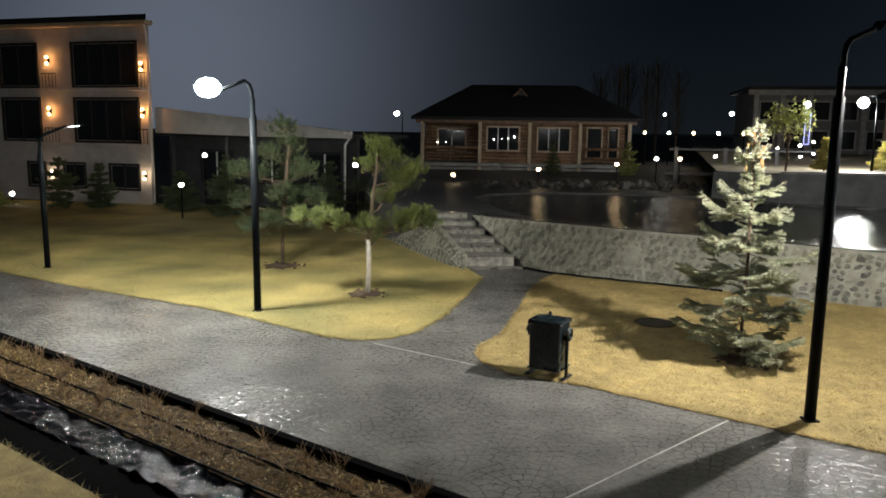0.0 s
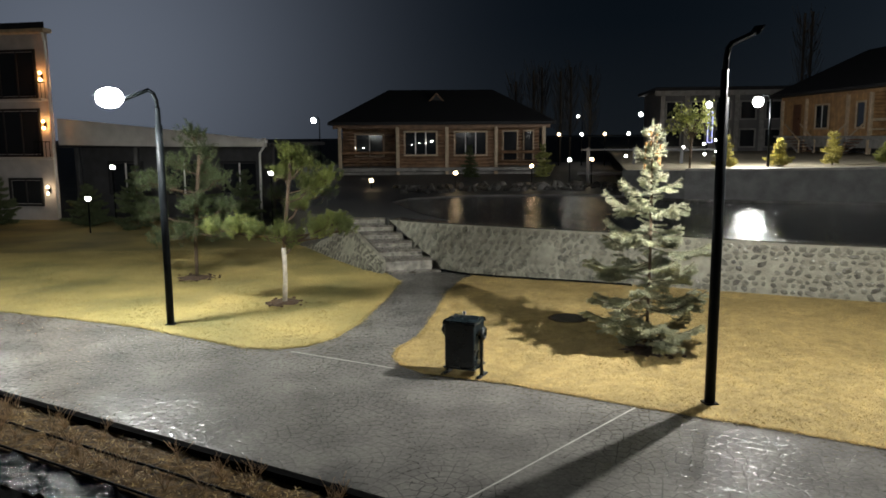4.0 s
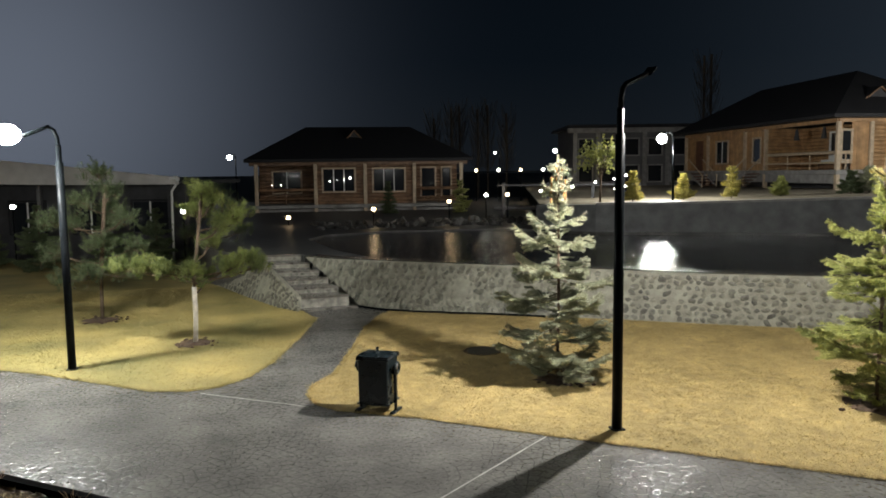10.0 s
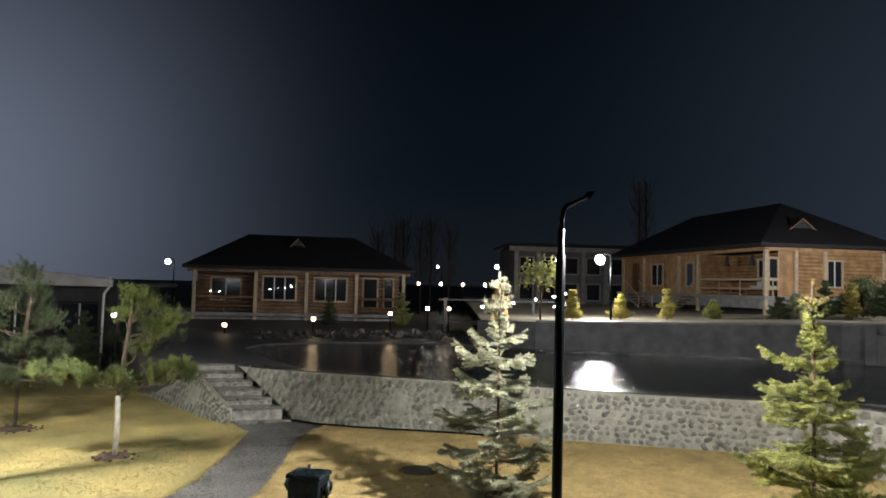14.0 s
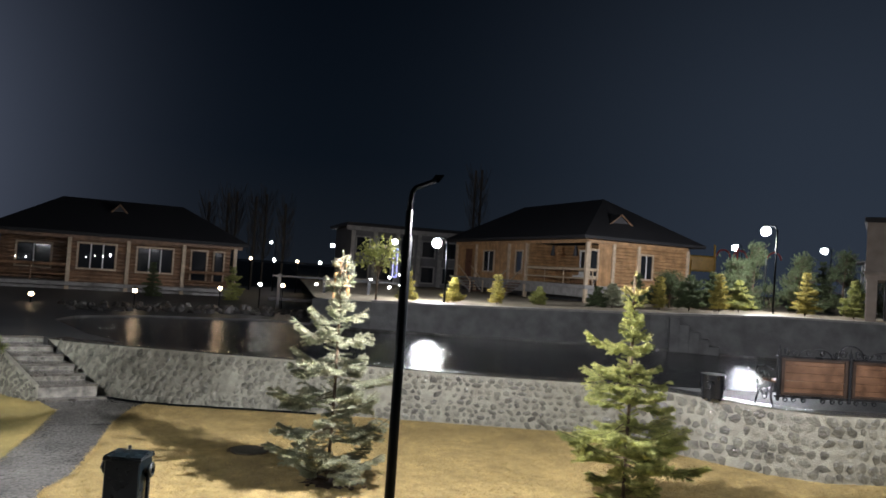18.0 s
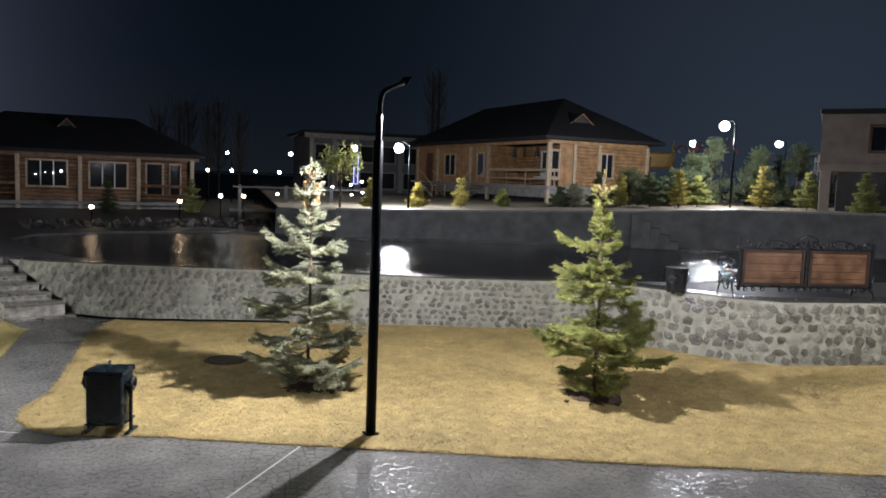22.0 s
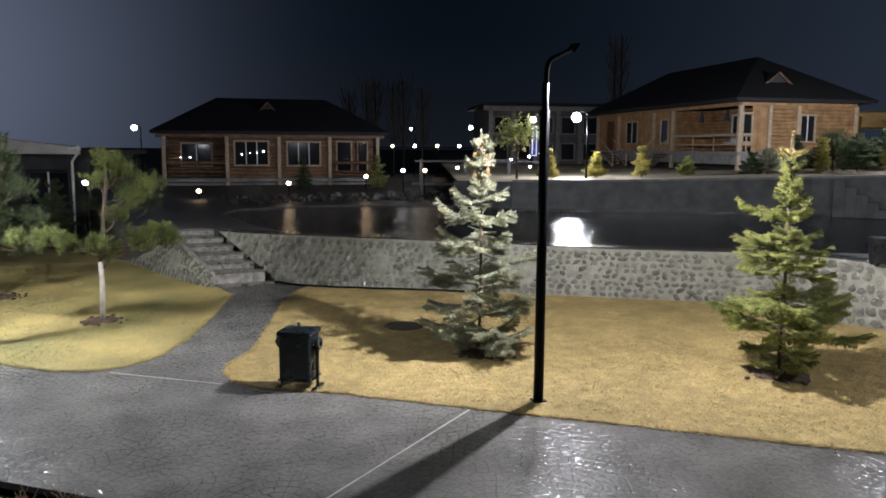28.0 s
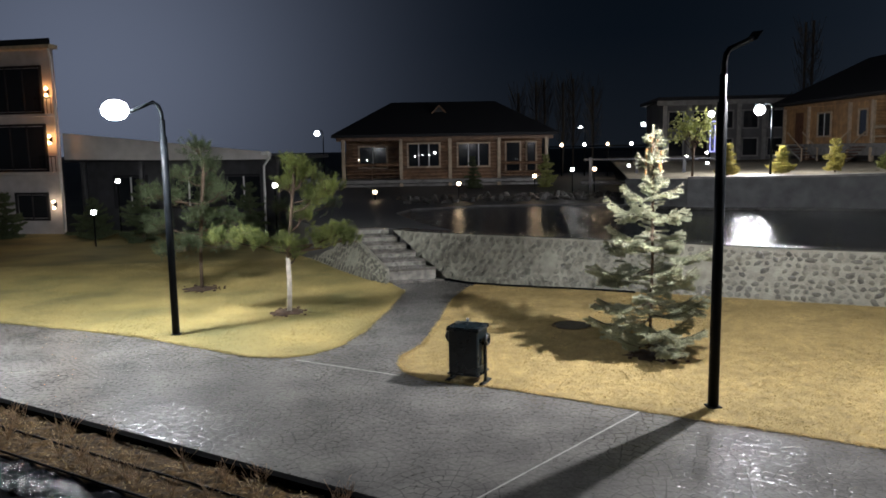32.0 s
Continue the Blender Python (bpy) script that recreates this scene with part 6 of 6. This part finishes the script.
for x in (-0.5, 0.5):
    for y in (-1.1, 1.1):
        part("post", box((0.09, 0.09, 3.1), (x, y, 1.5), 0.01), WHITE, tower)
    part("handrail", rod((x, -1.1, 1.1), (x, 1.1, 2.9), 0.04, None, 8), WHITE, tower)
part("roof", box((1.5, 2.9, 0.12), (0, 0, 3.1), 0.02), SKIRT, tower)

# rough bank between the far pavement and the water
rdb = random.Random(31)
bank = empty("rock_bank", Matrix.Identity(4), "dark rough stones heaped along the far pond edge", "rocks", kind="structure")
ROCK = mat("dark_rock", (0.045, 0.043, 0.04), 0.5, vary=0.4, scale=5, bump=0.9, bump_scale=18, obj=0.4)
rock_mesh = []
for k in range(5):
    bm = bmesh.new()
    bmesh.ops.create_icosphere(bm, subdivisions=1, radius=0.5)
    for v in bm.verts:
        v.co *= rdb.uniform(0.75, 1.15)
    me = bpy.data.meshes.new("stone")
    bm.to_mesh(me)
    bm.free()
    me.materials.append(ROCK)
    rock_mesh.append(me)
for i in range(150):
    f = i / 149
    x = 1.5 + 9.0 * f + rdb.uniform(-0.2, 0.2)
    y = 28.4 + 0.6 * math.sin(f * 3.1) + rdb.uniform(0, 3.6)
    o = new("stone", rock_mesh[i % 5])
    o.parent = bank
    s = rdb.uniform(0.2, 0.5)
    o.matrix_local = pose(x, y, 1.03 + s * 0.12, rdb.uniform(0, 360), rdb.uniform(0, 40), rdb.uniform(0, 360)) @ Matrix.Diagonal((s, s * 0.9, s * 0.6, 1))

# string of globe lamps on the far walk
line = empty("lamp_string", Matrix.Identity(4), "row of globe lamps on a rail beyond the pond", "lamp string")
S0, S1 = Vector((13.93, 53.28, 3.26)), Vector((20.1, 51.3, 3.28))
part("rail", rod(S0 + Vector((-1.5, 0.5, -0.12)), S1 + Vector((0, 0, -0.12)), 0.05), BLACK, line)
for k in range(5):
    p = S0.lerp(S1, k / 4)
    bm = bmesh.new()
    bmesh.ops.create_uvsphere(bm, u_segments=12, v_segments=8, radius=0.12, matrix=Matrix.Translation(p))
    part("globe", bm, BULBW if k % 2 == 0 else BULB, line, "glowing globe", True).visible_shadow = False
    part("post", rod((p.x, p.y, 0.9), (p.x, p.y, p.z - 0.1), 0.05, None, 8), BLACK, line)
lamp("walk_light", "POINT", S0.lerp(S1, 0.5) + Vector((0, -0.4, 0)), 10, WARM, None, 0.3)
lamp("walk_light", "POINT", (3.85, 31.0, 2.0), 4, WARM, None, 0.15)
lamp("walk_light", "POINT", (7.28, 31.9, 2.2), 6, WARM, None, 0.15)
lamp("walk_light", "POINT", (9.8, 32.7, 2.4), 3, (1, 0.85, 0.7), None, 0.15)

# footbridge at the pond's far end
bridge = empty("footbridge", pose(10.2, 34.0, 0.0, 0, 0, -20), "dark timber footbridge with a brown side panel", "footbridge")
part("deck", box((6.5, 2.0, 0.14), (3.0, 0, 1.5), 0.02), DARKWALL, bridge)
part("side_panel", box((3.2, 0.08, 0.6), (3.6, -1.0, 1.2), 0.01), REDWOOD, bridge)
for x in (0.2, 2.2, 4.2, 6.0):
    part("post", box((0.14, 0.14, 1.9), (x, -1.0, 1.7), 0.01), DARKWALL, bridge)
part("handrail", box((6.4, 0.1, 0.08), (3.1, -1.0, 2.55), 0.01), DARKWALL, bridge)

# playground behind the cabin
YEL = mat("yellow_plastic", (0.75, 0.42, 0.03), 0.4, vary=0.1, bump=0)
RED = mat("red_plastic", (0.55, 0.05, 0.04), 0.4, vary=0.1, bump=0)
play = empty("play_tower", pose(40.95, 37.1, 2.3, 0, 0, -40), "yellow and red playground tower with a slide", "play tower")
part("panel", box((2.0, 0.2, 1.1), (0, 0, 2.75), 0.1), YEL, play)
part("slide", tube([(-0.8, -0.1, 2.9), (-1.0, -0.6, 1.6), (-1.0, -1.0, 0.4), (-1.0, -1.5, 0.2)], 0.25, 10), YEL, play, smooth=True)
for x in (-0.9, 0.9, 2.4):
    part("post", rod((x, 0.1, -0.1), (x, 0.1, 4.1), 0.06), YEL if x < 2 else RED, play)
for x in (1.5, 2.6, 3.7, 4.8):
    part("pole", rod((x - 0.5, 0.2, -0.1), (x - 0.5, 0.2, 3.5), 0.045), WHITE, play, "thin white pole")
    part("arch", tube([(x + 0.45 * math.cos(a), 0.2, 3.3 + 0.5 * math.sin(a)) for a in np.linspace(0, math.pi, 10)], 0.05, 6), RED, play, smooth=True)

# terrace edging: pale coping and low wall on top of the far bank
for k, (i0, i1) in enumerate(((1, 3), (3, 5))):
    for i in range(i0, i1):
        a, b = Vector(FAR_W[i]), Vector(FAR_W[i + 1])
        za, zb = FAR_Z[i], FAR_Z[i + 1]
        bm = bmesh.new()
        side = Vector((-(b - a).y, (b - a).x)).normalized()
        v = []
        for p, z in ((a, za), (b, zb)):
            for q, h in ((-0.06, 0.0), (0.55, 0.0), (0.55, 0.07), (-0.06, 0.07)):
                v.append(bm.verts.new((*(p + side * q), z + h)))
        for q in range(4):
            bm.faces.new((v[q], v[(q + 1) % 4], v[4 + (q + 1) % 4], v[4 + q]))
        bm.faces.new(v[:4][::-1])
        bm.faces.new(v[4:])
        bmesh.ops.recalc_face_normals(bm, faces=bm.faces)
        tagged(link("coping", bm, CONCRETE), "pale concrete coping on the far bank wall", "coping", kind="structure")
steps = empty("bank_steps", pose(20.3, 19.45, 0.97, 0, 0, -44), "concrete steps down the far bank to the water", "steps", kind="structure")
for i in range(5):
    part("step", box((0.335, 0.5, 1.21 - i * 0.23), (0.1 + i * 0.335, -0.1, (1.21 - i * 0.23) / 2), 0.01), FARWALL, steps)

# bare poplars far behind
POPLAR = mat("bare_twigs", (0.16, 0.13, 0.10), 0.9, vary=0.3, bump=0)
for i, (x, y, h) in enumerate(((16.5, 82, 8.5), (18.0, 80, 9.5), (19.6, 83, 10), (21.2, 81, 9.5), (22.6, 82, 10), (24.2, 80, 9), (42, 70, 14), (44, 72, 14.5))):
    rdp = random.Random(50 + i)
    tr = empty("poplar_tree", Matrix.Translation((x, y, 0.5)), "bare upright poplar far behind the cabins", "tree", "far poplars")
    part("trunk", tube([(0, 0, -0.6), (0.05, 0, h * 0.5), (0, 0, h)], 0.12, 6), POPLAR, tr)
    bm = bmesh.new()
    for k in range(150):
        z = rdp.uniform(0.25, 0.92) * h
        a = rdp.uniform(0, 6.283)
        l = rdp.uniform(0.8, 1.8)
        e = Vector((math.cos(a) * 0.7 * l, math.sin(a) * 0.7 * l, z + l * 1.2))
        tube([(0, 0, z), Vector((math.cos(a) * 0.45 * l, math.sin(a) * 0.45 * l, z + l * 0.4)), e], 0.018, 3, bm)
    part("branchwork", bm, POPLAR, tr)

# ---- field stones, set one by one into the mortar ----
STONES = []
for k in range(10):
    rs = random.Random(100 + k)
    n = rs.randint(5, 7)
    bm = bmesh.new()
    rim, top = [], []
    for i in range(n):
        a = 2 * math.pi * (i + rs.uniform(-0.25, 0.25)) / n
        q = rs.uniform(0.70, 1.18)
        rim.append(bm.verts.new((math.cos(a) * q * 0.5, math.sin(a) * q * 0.5, -0.25)))
        top.append(bm.verts.new((math.cos(a) * q * 0.40, math.sin(a) * q * 0.40, 0.17 + rs.uniform(-0.05, 0.05))))
    c = bm.verts.new((rs.uniform(-0.05, 0.05), rs.uniform(-0.05, 0.05), 0.26))
    for i in range(n):
        j = (i + 1) % n
        bm.faces.new((rim[i], rim[j], top[j], top[i]))
        bm.faces.new((top[i], top[j], c))
    me = bpy.data.meshes.new("stone")
    bm.to_mesh(me)
    bm.free()
    me.materials.append(STONE)
    me.polygons.foreach_set("use_smooth", [True] * len(me.polygons))
    STONES.append(me)


def stone_face(parent, lo, hi, zs, zl, cell, seed, first, last, most=300, fit=0.94, proud=0.2):
    """Stones over a wall face between a foot line and a top line; the nearest become parts, the rest one mesh."""
    rs = random.Random(seed)
    seg = [(Vector((*lo[i], zl)), Vector((*lo[i + 1], zl)), Vector((*hi[i], zs[i])), Vector((*hi[i + 1], zs[i + 1]))) for i in range(first, last)]
    lens = [((b - a).length + (d - c).length) / 2 for a, b, c, d in seg]
    total, places = sum(lens), []
    height = 1.08
    rows = max(3, round(height / (cell * 0.82)))
    for r in range(rows):
        s = rs.uniform(0, cell)
        while s < total:
            w = cell * rs.uniform(0.7, 1.45)
            q, i = s + w / 2, 0
            while i < len(seg) - 1 and q > lens[i]:
                q -= lens[i]
                i += 1
            a, b, c, d = seg[i]
            f = min(1, q / lens[i])
            v = min(0.90, max(0.08, (r + 0.5 + rs.uniform(-0.22, 0.22)) / rows))
            p0, p1 = a.lerp(b, f), c.lerp(d, f)
            p = p0.lerp(p1, v)
            tx = (b - a).lerp(d - c, v).normalized()
            ty = (p1 - p0).normalized()
            nz = tx.cross(ty).normalized()
            ty = nz.cross(tx)
            h = (p1 - p0).length / rows
            turn = Matrix.Rotation(rs.uniform(-0.7, 0.7), 3, "Z")
            m = Matrix((tx, ty, nz)).transposed() @ turn
            if rs.random() < 0.97 and s > 0.06:
                k = fit * rs.uniform(0.76, 1.18)
                places.append((Matrix.LocRotScale(p + nz * 0.02, m.to_quaternion(), (w * k, h * fit * rs.uniform(0.86, 1.16), cell * proud)), rs.randrange(10)))
            s += w
    places.sort(key=lambda q: q[0].translation.length)
    for m, k in places[:most]:
        o = new("stone", STONES[k])
        o.parent = parent
        o.matrix_local = m
    if len(places) > most:
        bm = bmesh.new()
        for m, k in places[most:]:
            tmp = STONES[k].copy()
            tmp.transform(m)
            bm.from_mesh(tmp)
            bpy.data.meshes.remove(tmp)
        tagged(link("stones", bm, STONE, parent, smooth=True), kind="stuff")


for step, a, b, low, high in STEPS[1:]:
    rs = random.Random(int(high * 1000))
    tx = Vector((*(b - a), 0)).normalized()
    nz = Vector((tx.y, -tx.x, 0))
    m = Matrix((tx, Vector((0, 0, 1)), nz)).transposed()
    x, span = 0.03, (b - a).length
    while x < span - 0.1:
        w = rs.uniform(0.09, 0.19)
        p = Vector((*a.lerp(b, (x + w / 2) / span), (low + high) / 2)) + nz * 0.004
        o = new("stone", STONES[rs.randrange(10)])
        o.parent = step
        o.matrix_local = Matrix.LocRotScale(p, m.to_quaternion(), (w, (high - low) * 0.92, 0.03))
        x += w * 1.08
stone_face(bpy.data.objects["wall_pond"], FACE_LO, FACE_HI, FACE_Z, 0.0, 0.168, 5, 0, 9, 150)
stone_face(bpy.data.objects["wall_pond"], FACE_LO, FACE_HI, FACE_Z, 0.0, 0.205, 8, 9, len(FACE_LO) - 1, 150, 1.02, 0.13)
stone_face(bpy.data.objects["wall_stairs"], BANK_LO, BANK_HI, BANK_Z, 0.0, 0.19, 6, 0, len(BANK_LO) - 1, 200)
